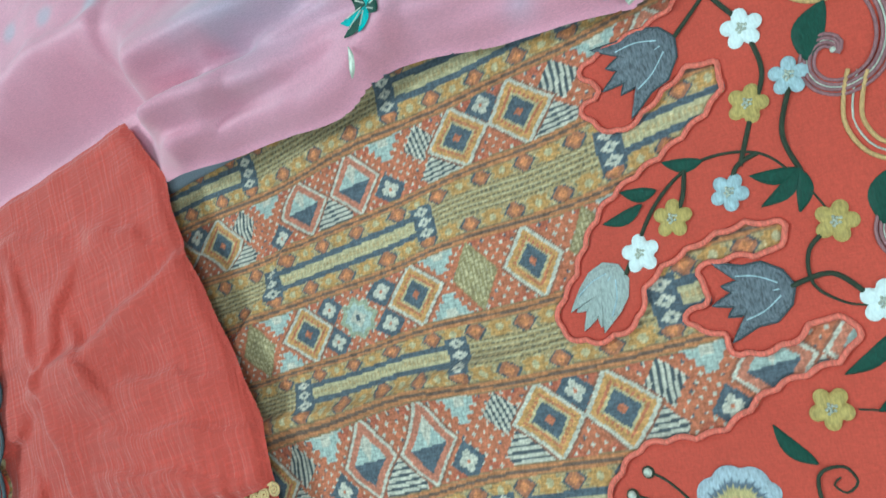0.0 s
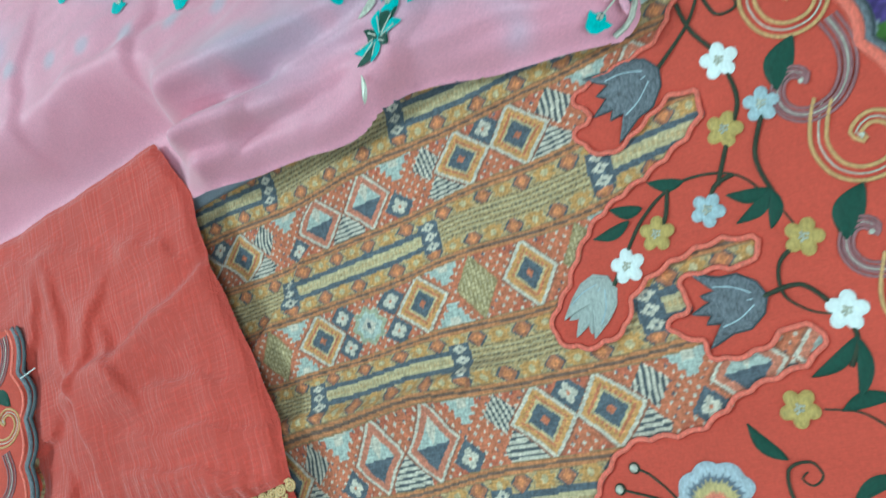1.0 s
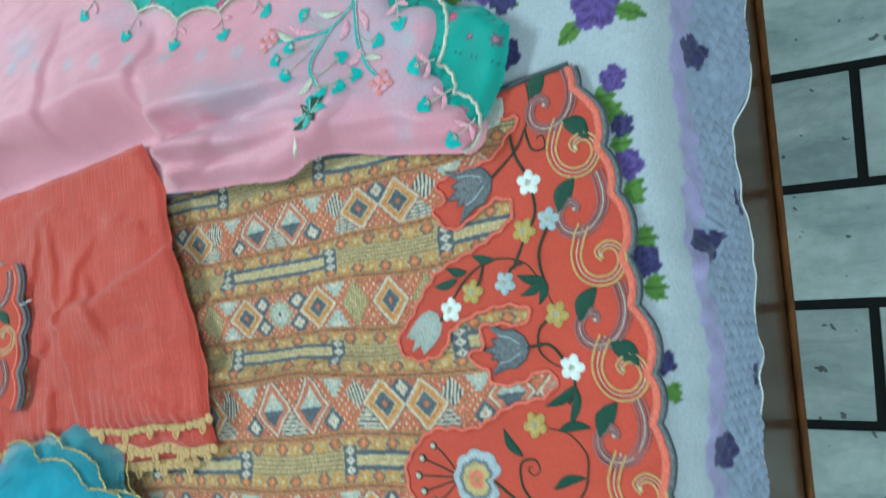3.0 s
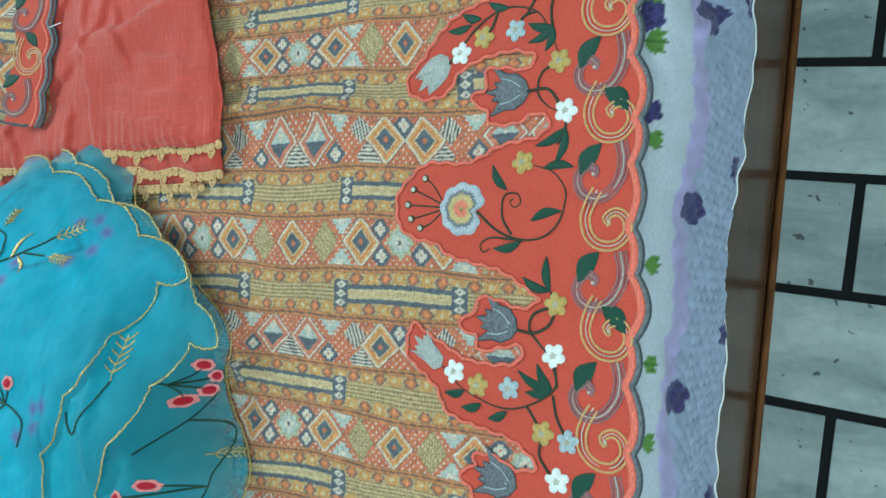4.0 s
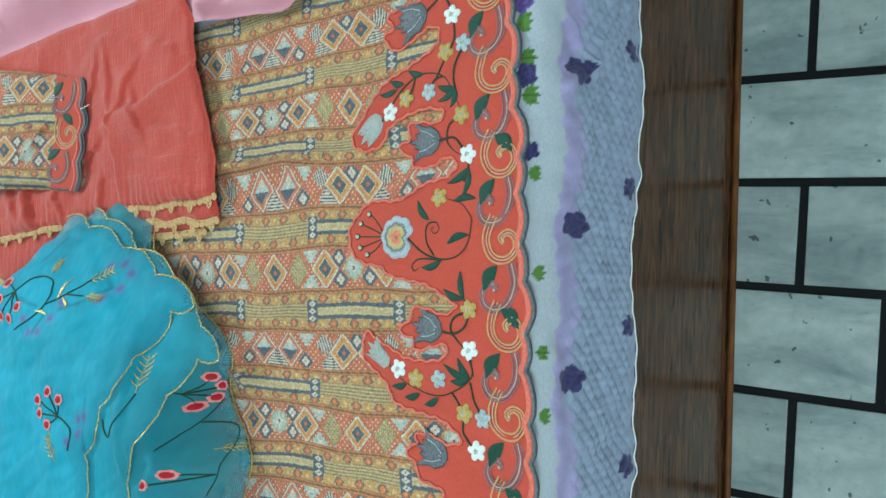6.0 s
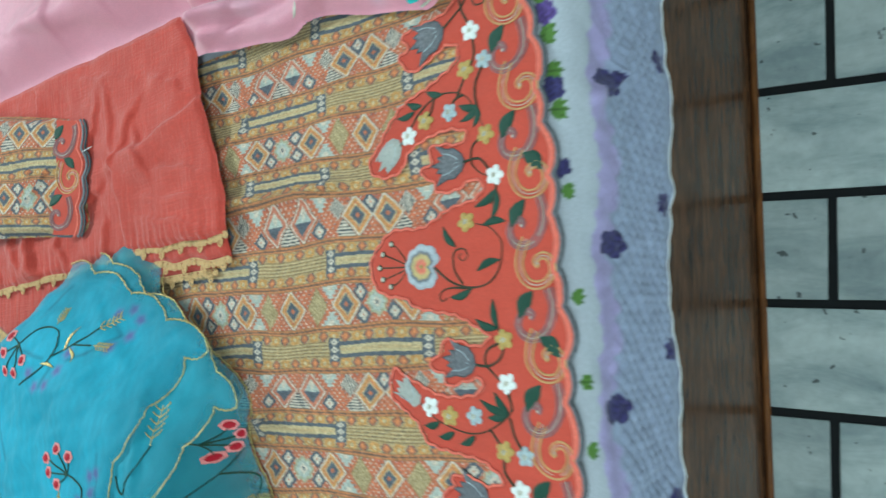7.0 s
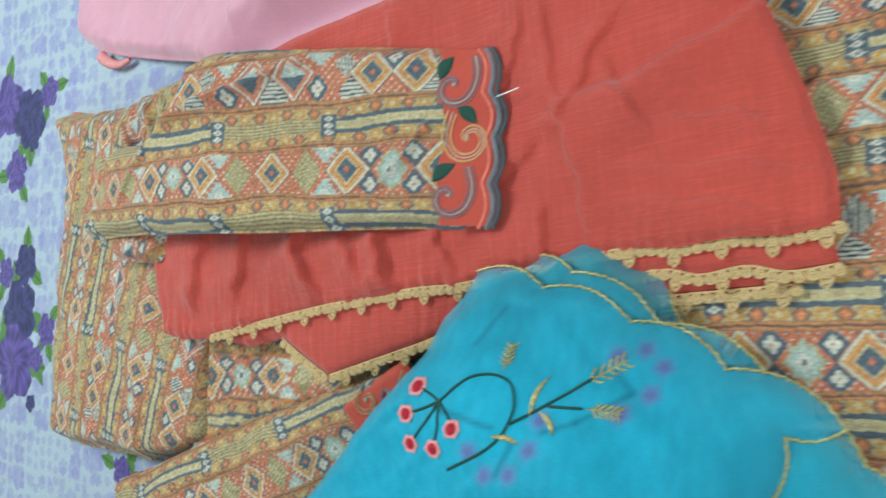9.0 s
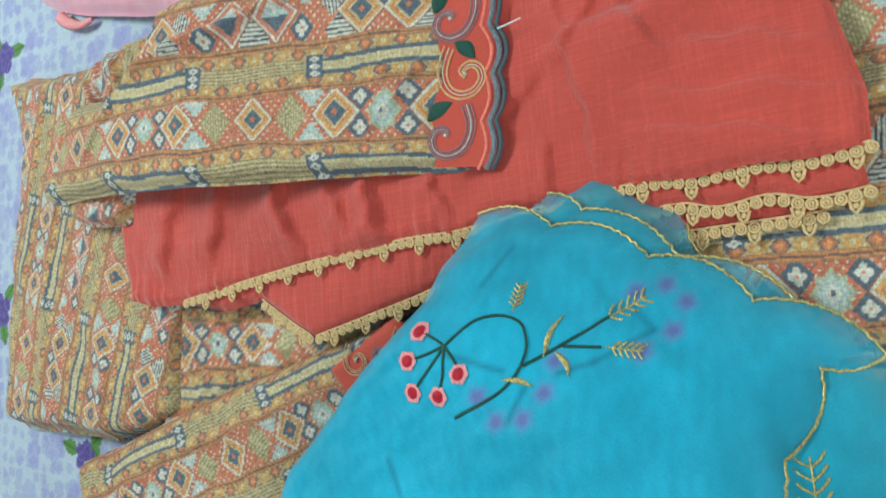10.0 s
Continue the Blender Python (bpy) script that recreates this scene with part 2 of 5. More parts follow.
SHEET = fabric("bedspread_cotton", None, 0.8, 0.2, 700, 0.2, 0.05)
SALMON = thread("salmon_piping_thread", srgb(238, 118, 100))
GREY_TH = thread("grey_thread", srgb(112, 116, 124), 0.55, 0.0, 0.28)
DARK_TH = thread("dark_grey_thread", srgb(70, 78, 84), 0.6)
PALE_TH = thread("pale_grey_thread", srgb(176, 180, 176), 0.5)
WHITE_TH = thread("white_thread", srgb(236, 240, 240), 0.6, 0, 0.06)
ICE_TH = thread("ice_blue_thread", srgb(178, 196, 204), 0.55)
YELLOW_TH = thread("straw_yellow_thread", srgb(196, 166, 98), 0.6)
GREEN_TH = thread("dark_green_thread", srgb(22, 72, 58), 0.6)
VINE_TH = thread("vine_green_thread", srgb(52, 60, 44), 0.65)
GOLDEN_TH = thread("ochre_cord_thread", srgb(212, 166, 112), 0.55)
MAUVE_TH = thread("mauve_grey_thread", srgb(158, 108, 112), 0.55)
PETAL_TH = thread("shaded_petal_thread", None, 0.55)
RED_TH = thread("red_thread", srgb(190, 18, 44), 0.6)
BLUSH_TH = thread("blush_thread", srgb(240, 150, 150), 0.6)
MINT_TH = thread("turquoise_thread", srgb(26, 182, 182), 0.65)
ROSE_TH = thread("pale_pink_thread", srgb(240, 170, 190), 0.5)
GOLD = thread("metallic_gold_thread", srgb(204, 184, 122), 0.42, 0.55, 0.32)
SILVER = thread("silver_thread", srgb(206, 204, 190), 0.5, 0.4)
LACE = thread("gold_lace_thread", srgb(226, 186, 132), 0.65, 0.0)


# ---- the printed pattern ----
HALF = 0.125
ORANGE, RUST, GOLDEN, OCHRE = srgb(204, 108, 68), srgb(150, 84, 58), srgb(216, 156, 84), srgb(196, 164, 112)
NAVY, AQUA, CREAM, STRAW, OLIVE = srgb(70, 86, 104), srgb(180, 196, 190), srgb(214, 208, 192), srgb(204, 188, 144), srgb(158, 140, 92)


def print_colours(u, k, seed=1):
    """Colours of the folk print: u runs along the bands, k counts the wide bands across."""
    out = np.zeros((len(u), 3))
    rng = np.random.RandomState(seed)

    def lay(mask, rgb):
        out[mask] = rgb

    n = np.floor(k + 0.5)
    w = (k - n) * 0.089
    wide = np.abs(w) < 0.0235
    kind_a = (n % 2) == 1
    # wide bands: orange ground with rows of pale dots
    shift = np.where((n % 4) == 3, HALF, 0.0)
    p = (u + shift + HALF) % (2 * HALF) - HALF
    q = np.abs(p)
    lay(wide, ORANGE)
    tri = wide & ((np.abs((u * 40) % 1 - 0.5) * 0.02 + 0.014) < np.abs(w))
    lay(tri, srgb(196, 92, 58))
    fu, fw = (u + w) / 0.0075 % 1 - 0.5, (u - w) / 0.0075 % 1 - 0.5
    dots = wide & (np.abs(fu) < 0.18) & (np.abs(fw) < 0.18) & (np.abs(w) < 0.021)
    lay(dots, CREAM)
    lay(dots & (rng.rand(len(u)) < 0.0) | (dots & (np.floor(u / 0.0075) % 3 == 0) & (np.floor(w / 0.0075) % 2 == 0)), NAVY)

    def diamond(m, dx, dy, a=0.0215, b=0.0222, two=False):
        r = np.abs(dx) / a + np.abs(dy) / b
        m = m & (r < 1.08)
        lay(m, RUST)
        lay(m & (r < 1.0), CREAM)
        if two:
            lay(m & (r < 0.88), srgb(206, 120, 92))
            lay(m & (r < 0.62) & (dy > 0), AQUA)
            lay(m & (r < 0.62) & (dy <= 0), NAVY)
            lay(m & (r < 0.62) & (dy > 0) & (np.abs(dx) < dy * 0.5), CREAM)
        else:
            lay(m & (r < 0.86), GOLDEN)
            lay(m & (r < 0.70) & (np.abs((dx + dy) / 0.004 % 1 - 0.5) < 0.25), ORANGE)
            lay(m & (r < 0.56), STRAW)
            lay(m & (r < 0.47), NAVY)
            lay(m & (r < 0.14), ORANGE)

    def crosslet(m, dx, dy, s=0.0062):
        r = np.abs(dx) / (s * 1.9) + np.abs(dy) / (s * 1.9)
        lay(m & (r < 1), NAVY)
        lobe = np.minimum(np.hypot(np.abs(dx) - s * 0.55, dy), np.hypot(dx, np.abs(dy) - s * 0.55))
        lay(m & (lobe < s * 0.42), CREAM)
        lay(m & (np.hypot(dx, dy) < s * 0.18), ORANGE)

    def steps(m, dx, rim):
        lev = np.floor((0.0235 - rim) / 0.0042)
        lay(m & (np.abs(dx) < 0.0145 - 0.0036 * lev) & (lev < 4), AQUA)
        lay(m & (np.abs(dx) < 0.0075 - 0.0036 * lev) & (lev < 2), CREAM)

    def maze(m, dx, dy):
        r = np.floor(np.abs(dx) / 0.0034) * 0.0034 + dy + 0.02
        inside = m & (np.abs(dx) + np.maximum(dy, -dy * 0.4) < 0.016)
        lay(inside, np.array(NAVY) * 0.6)
        lay(inside & ((r / 0.0034) % 1 < 0.58), CREAM)

    def hatch(m, dx, dy):
        inside = m & (np.abs(dx) + np.abs(dy) < 0.0125)
        lay(inside, np.array(NAVY) * 0.6)
        lay(inside & (((dx + 0.2 * dy) / 0.0036) % 1 < 0.55), CREAM)

    a = wide & kind_a
    steps(a, q - 0.066, np.abs(w))
    r = np.abs(q - 0.087) / 0.0155 + np.abs(w) / 0.021
    lay(a & (r < 1), OLIVE)
    lay(a & (r < 0.92) & ((p / 0.0027) % 1 < 0.5) & ((w / 0.0055 + np.floor(p / 0.0027) * 0.4) % 1 < 0.75), STRAW)
    crosslet(a, q - 0.0215, np.abs(w) - 0.0115)
    diamond(a, q - 0.044, w)
    diamond(a, q - HALF, w, 0.0195)
    star = np.minimum(np.maximum(np.abs(p), np.abs(w)) / 0.0105, (np.abs(p) + np.abs(w)) / 0.0158)
    lay(a & (star < 1), srgb(172, 178, 150))
    lay(a & (star < 0.72), AQUA)
    lay(a & (np.abs(p) + np.abs(w) < 0.0065), CREAM)
    lay(a & (np.abs(p) < 0.0016) & (np.abs(w) < 0.002), NAVY)
    b = wide & ~kind_a
    steps(b & (w > 0), q - 0.052, np.abs(w))
    crosslet(b, q - 0.048, w + 0.012)
    maze(b, p, w + 0.016)
    maze(b, q - 0.088, w + 0.014)
    hatch(b, q - 0.078, w - 0.008)
    diamond(b, q - 0.0225, w - 0.001, two=True)
    diamond(b, q - (HALF - 0.021), w)
    crosslet(b, q - HALF, w - 0.013)
    # narrow bands: ochre with small diamonds, a ribbon along the middle and navy boxes
    s = np.floor(k)
    v = (k - s - 0.5) * 0.089
    slim = ~wide
    lay(slim, OCHRE)
    lay(slim & (((u + 0.7 * v) / 0.0042) % 1 < 0.3) & ((v / 0.003) % 1 < 0.6), srgb(146, 140, 108))
    lay(slim & (((u - 0.6 * v) / 0.0051) % 1 < 0.25) & ((v / 0.0034) % 1 < 0.45), STRAW)
    cell = (u + np.where(v > 0, 0, 0.0155)) / 0.031
    du = (cell % 1 - 0.5) * 0.031
    dv = np.abs(v) - 0.0135
    ros = np.hypot(np.abs(du) - 0.0155, dv)
    lay(slim & (ros < 0.0066 + 0.0012 * np.sin(9 * np.arctan2(dv, np.abs(du) - 0.0155))), srgb(206, 152, 78))
    lay(slim & (ros < 0.0024), STRAW)
    rd = np.abs(du) + np.abs(dv)
    lay(slim & (rd < 0.0078), np.array(NAVY) * 0.75)
    lay(slim & (rd < 0.0064), srgb(180, 104, 66))
    lay(slim & (rd < 0.0034), srgb(226, 138, 78))
    centre = ((u + HALF) % (2 * HALF)) - HALF
    flip = (np.floor(s / 2) % 2) != 0
    striped = (np.abs(centre) < HALF / 2) ^ flip
    ribbon = slim & (np.abs(v) < 0.0082)
    lay(ribbon & striped, np.array(NAVY))
    lay(ribbon & striped & (np.abs(v) < 0.0042), STRAW)
    lay(ribbon & striped & (np.abs(v) < 0.0016) & ((u / 0.003) % 1 < 0.5), OCHRE)
    lay(ribbon & ~striped, srgb(182, 154, 102))
    lay(ribbon & ~striped & ((v / 0.0036) % 1 < 0.36) & ((u / 0.0034) % 1 < 0.68), srgb(112, 98, 70))
    lay(ribbon & ~striped & ((v / 0.0036 + 0.5) % 1 < 0.3), STRAW)
    bx = np.abs(np.abs(centre) - HALF / 2)
    box = slim & (bx < 0.0078) & (np.abs(v) < 0.0118)
    lay(box, NAVY)
    vd = (v / 0.0078 + 0.5) % 1 - 0.5
    rr = bx / 0.0058 + np.abs(vd) / 0.46
    lay(box & (rr < 1), CREAM)
    lay(box & (rr < 0.3), NAVY)
    # lines between the bands
    g = np.abs(np.abs(w) - 0.0235)
    lay(g < 0.0034, srgb(150, 116, 74))
    lay(g < 0.0026, srgb(204, 126, 70))
    lay(g < 0.0009, srgb(112, 78, 62))
    out = (out * 0.86 + 0.14 * np.array((0.42, 0.43, 0.38))) * np.array((1.04, 0.97, 0.96))
    return out * (0.85 + 0.30 * rng.rand(len(u)))[:, None]


BAND_Y = [-0.32, -0.231, -0.14, -0.056, 0.036, 0.131, 0.2205, 0.304, 0.393, 0.482]
BAND_K = [-5, -4, -3, -2, -1, 0, 1, 2, 3, 4]


# ---- heights of the layers ----
BED = 0.753
EDGE_Y = [-0.9, -0.30, -0.115, -0.049, 0.017, 0.096, 0.156, 0.212, 0.255, 0.289, 0.361, 0.401, 0.9]
HEM_X = [0.30, 0.268, 0.253, 0.245, 0.240, 0.228, 0.224, 0.215, 0.209, 0.203, 0.188, 0.167, 0.1]


def hem_x(y):
    return np.interp(y, EDGE_Y, HEM_X)


def side_x(y):
    return 0.25 - 0.04 * y


def kameez_z(x, y, d=None):
    left = 1 + 0.9 * ramp01((-0.05 - x) / 0.2)
    z = 0.7578 + left * (0.0012 * waves(x, y, 5, 0.12, 1.5, 0.5) + 0.0007 * waves(x, y, 6, 0.035, 1.55, 0.35))
    z = z + crease(x, y, -0.27, 0.158, -0.02, 0.176, 0.009, 0.0085) + crease(x, y, -0.25, 0.215, -0.18, 0.285, 0.006, 0.0045)
    z = z + crease(x, y, -0.24, -0.085, -0.06, -0.105, 0.008, 0.006) + crease(x, y, -0.20, -0.045, -0.13, -0.13, 0.007, 0.0035)
    z = z + crease(x, y, -0.26, 0.10, -0.20, 0.075, 0.008, 0.003) + crease(x, y, -0.16, 0.02, -0.12, 0.09, 0.006, 0.002)
    z = z + 0.003 * ramp01((x - hem_x(y) + 0.05) / 0.05) * ramp01((0.2 - y) / 0.1)
    return z


def pile_z(x):
    return np.interp(x, [-1.3, -1.15, -1.0, -0.9, -0.79, -0.6, -0.45], [0.776, 0.797, 0.804, 0.80, 0.79, 0.772, 0.762])


def trouser_z(x):
    return np.interp(x, [-1.05, -0.9, -0.7, -0.5, -0.2], [0.822, 0.817, 0.805, 0.788, 0.779])


def sleeve_z(x):
    return np.interp(x, [-1.1, -1.0, -0.9, -0.795, -0.715, -0.628, -0.53, -0.48], [0.838, 0.855, 0.868, 0.872, 0.851, 0.834, 0.806, 0.795])


# ---- floor, walls, ceiling ----
def stone(name, base, dark, rough):
    m, t, b = material(name, rough)
    tc = t.nodes.new("ShaderNodeTexCoord").outputs["Object"]
    info = t.nodes.new("ShaderNodeObjectInfo").outputs["Random"]
    off = node(t, "ShaderNodeVectorMath", operation="SCALE")
    comb = node(t, "ShaderNodeCombineXYZ")
    for k in ("X", "Y", "Z"):
        t.links.new(info, comb.inputs[k])
    t.links.new(comb.outputs[0], off.inputs[0])
    off.inputs["Scale"].default_value = 23.0
    add = node(t, "ShaderNodeVectorMath", operation="ADD")
    t.links.new(tc, add.inputs[0])
    t.links.new(off.outputs[0], add.inputs[1])
    p = add.outputs[0]
    warp = node(t, "ShaderNodeTexNoise", {"Scale": 11.0, "Detail": 9.0, "Roughness": 0.62, "Distortion": 0.5})
    streak = node(t, "ShaderNodeMapping", {"Rotation": (0, 0, 0.6), "Scale": (0.45, 1.2, 1)})
    t.links.new(p, streak.inputs["Vector"])
    t.links.new(streak.outputs["Vector"], warp.inputs["Vector"])
    ramp = t.nodes.new("ShaderNodeValToRGB")
    ramp.color_ramp.elements[0].position, ramp.color_ramp.elements[0].color = 0.34, (*dark, 1)
    ramp.color_ramp.elements[1].position, ramp.color_ramp.elements[1].color = 0.62, (*base, 1)
    t.links.new(warp.outputs["Fac"], ramp.inputs["Fac"])
    v, g = tone(t, p, 60, 0.9, 1.06, 5)
    col = mul(t, ramp.outputs["Color"], v)
    shade = node(t, "ShaderNodeMapRange", {"To Min": 0.78, "To Max": 1.08})
    t.links.new(info, shade.inputs["Value"])
    col = mul(t, col, shade.outputs["Result"])
    spots = node(t, "ShaderNodeTexNoise", {"Scale": 45.0, "Detail": 2.0})
    t.links.new(p, spots.inputs["Vector"])
    pit = node(t, "ShaderNodeMapRange", {"From Min": 0.69, "From Max": 0.72, "To Min": 1.0, "To Max": 0.3})
    t.links.new(spots.outputs["Fac"], pit.inputs["Value"])
    col = mul(t, col, pit.outputs["Result"])
    t.links.new(col, b.inputs["Base Color"])
    r = node(t, "ShaderNodeMapRange", {"To Min": rough - 0.1, "To Max": rough + 0.12})
    t.links.new(g, r.inputs["Value"])
    t.links.new(r.outputs["Result"], b.inputs["Roughness"])
    return m


def plaster(name, base):
    m, t, b = material(name, 0.9)
    tc = t.nodes.new("ShaderNodeTexCoord").outputs["Object"]
    v, g = tone(t, tc, 3, 0.92, 1.03)
    rgb = t.nodes.new("ShaderNodeRGB")
    rgb.outputs[0].default_value = (*base, 1)
    t.links.new(mul(t, rgb.outputs[0], v), b.inputs["Base Color"])
    return m


def varnished(name, base, dark, rough):
    m, t, b = material(name, rough)
    b.inputs["Specular IOR Level"].default_value = 0.3
    b.inputs["IOR"].default_value = 1.3
    b.inputs["Coat Weight"].default_value, b.inputs["Coat Roughness"].default_value = 0.04, 0.08
    tc = t.nodes.new("ShaderNodeTexCoord").outputs["Object"]
    mp = node(t, "ShaderNodeMapping", {"Scale": (6, 1.6, 11)})
    t.links.new(tc, mp.inputs["Vector"])
    n = node(t, "ShaderNodeTexNoise", {"Scale": 7.0, "Detail": 7.0, "Roughness": 0.6, "Distortion": 1.2})
    t.links.new(mp.outputs["Vector"], n.inputs["Vector"])
    ramp = t.nodes.new("ShaderNodeValToRGB")
    ramp.color_ramp.elements[0].position, ramp.color_ramp.elements[0].color = 0.35, (*dark, 1)
    ramp.color_ramp.elements[1].position, ramp.color_ramp.elements[1].color = 0.68, (*base, 1)
    t.links.new(n.outputs["Fac"], ramp.inputs["Fac"])
    fine, g = tone(t, tc, 120, 0.75, 1.1, 4, (1, 0.12, 1))
    t.links.new(mul(t, ramp.outputs["Color"], fine), b.inputs["Base Color"])
    return m


MARBLE = stone("grey_marble", srgb(190, 204, 205), srgb(140, 158, 162), 0.3)
GROUT = plaster("black_grout", srgb(22, 25, 28))
WALL = plaster("white_wall_paint", srgb(226, 228, 224))
WOOD = varnished("dark_varnished_wood", srgb(120, 82, 58), srgb(62, 43, 33), 0.26)
BEAD_WOOD = varnished("brown_varnished_wood", srgb(128, 80, 44), srgb(88, 54, 30), 0.55)

floor_shape = Shape()
floor_shape.box(-2.6, -2.4, -0.06, 2.2, 3.2, -0.004)
floor = tagged(floor_shape.part("floor", GROUT, None, flat=True), "marble tile floor with wide black joints", "floor", kind="structure")
for name, b in (("wall_north", (-2.6, 3.2, -0.06, 2.2, 3.35, 2.8)), ("wall_south", (-2.6, -2.55, -0.06, 2.2, -2.4, 2.8)),
                ("wall_west", (-2.75, -2.55, -0.06, -2.6, 3.35, 2.8)), ("wall_east", (2.2, -2.55, -0.06, 2.35, 3.35, 2.8)),
                ("ceiling", (-2.75, -2.55, 2.8, 2.35, 3.35, 2.9))):
    s = Shape()
    s.box(*b)
    tagged(s.part(name, WALL, None, flat=True), "plain painted " + ("ceiling" if name == "ceiling" else "wall"), name.split("_")[0], kind="structure")

# ---- bed ----
bed = thing("bed", (-0.8, 0.2, 0), "wooden bed with dark varnished side board", "bed")


def slanted(shape, x0, x1, y0, y1, z0, z1, slope):
    v = [(x - slope * y, y, z) for z in (z0, z1) for y in (y0, y1) for x in (x0, x1)]
    shape.add(v, [(0, 2, 3, 1), (4, 5, 7, 6), (0, 1, 5, 4), (2, 6, 7, 3), (0, 4, 6, 2), (1, 3, 7, 5)])


s = Shape()
slanted(s, 0.165, 0.187, -1.5, 1.7, 0.0, 0.54, 0.03)
s.part("side_board", WOOD, bed, "glossy dark wood board", flat=True)
s = Shape()
s.tube([(0.194 - 0.03 * y, y) for y in np.linspace(-1.5, 1.7, 40)], 0.0062, lambda x, y: 0 * x + 0.006, flat=0.9, sides=10)
s.part("bead_moulding", BEAD_WOOD, bed, "brown rounded strip")
s = Shape()
slanted(s, -2.15, 0.163, -1.5, 1.7, 0.05, 0.53, 0.03)
s.part("bed_base", WOOD, bed, flat=True)
s = Shape()
slanted(s, -2.1, 0.205, -1.45, 1.65, 0.535, 0.735, 0.04)
tagged(s.part("mattress", WALL, None, flat=True), "plain mattress under a printed bedspread", "mattress")


# ---- bedspread ----
def rose(x, y, cx, cy, r, out, rgb, seed):
    a = np.arctan2(y - cy, x - cx)
    d = np.hypot(x - cx, y - cy) / r
    rim = 0.70 + 0.27 * np.abs(np.sin(2.5 * a + seed)) ** 0.7 + 0.03 * np.sin(13 * a + 2 * seed)
    m = d < rim
    swirl = 0.5 + 0.3 * np.sin(11 * d + 2.2 * np.sin(3 * a + seed) + 1.3 * a) + 0.2 * np.sin(17 * a + 9 * d)
    c = np.array(rgb)[None] * (0.45 + 0.9 * swirl[m])[:, None]
    out[m] = np.clip(c, 0, 0.9) * 0.9


def leaf_print(x, y, cx, cy, ang, n, out, rgb):
    dx, dy = x - cx, y - cy
    t = (dx * math.cos(ang) + dy * math.sin(ang)) / n
    s = (-dx * math.sin(ang) + dy * math.cos(ang)) / n
    m = (t > 0) & (t < 1) & (np.abs(s) < 0.27 * np.sin(np.pi * np.clip(t, 0, 1)) * (1 + 0.08 * np.sin(t * 22)))
    out[m] = np.array(rgb)[None] * (0.75 + 0.6 * (np.abs(s[m]) > 0.04))[:, None]


VIOLET, INDIGO, LILAC, LEAFY = srgb(100, 78, 152), srgb(62, 58, 112), srgb(142, 136, 190), srgb(74, 112, 50)


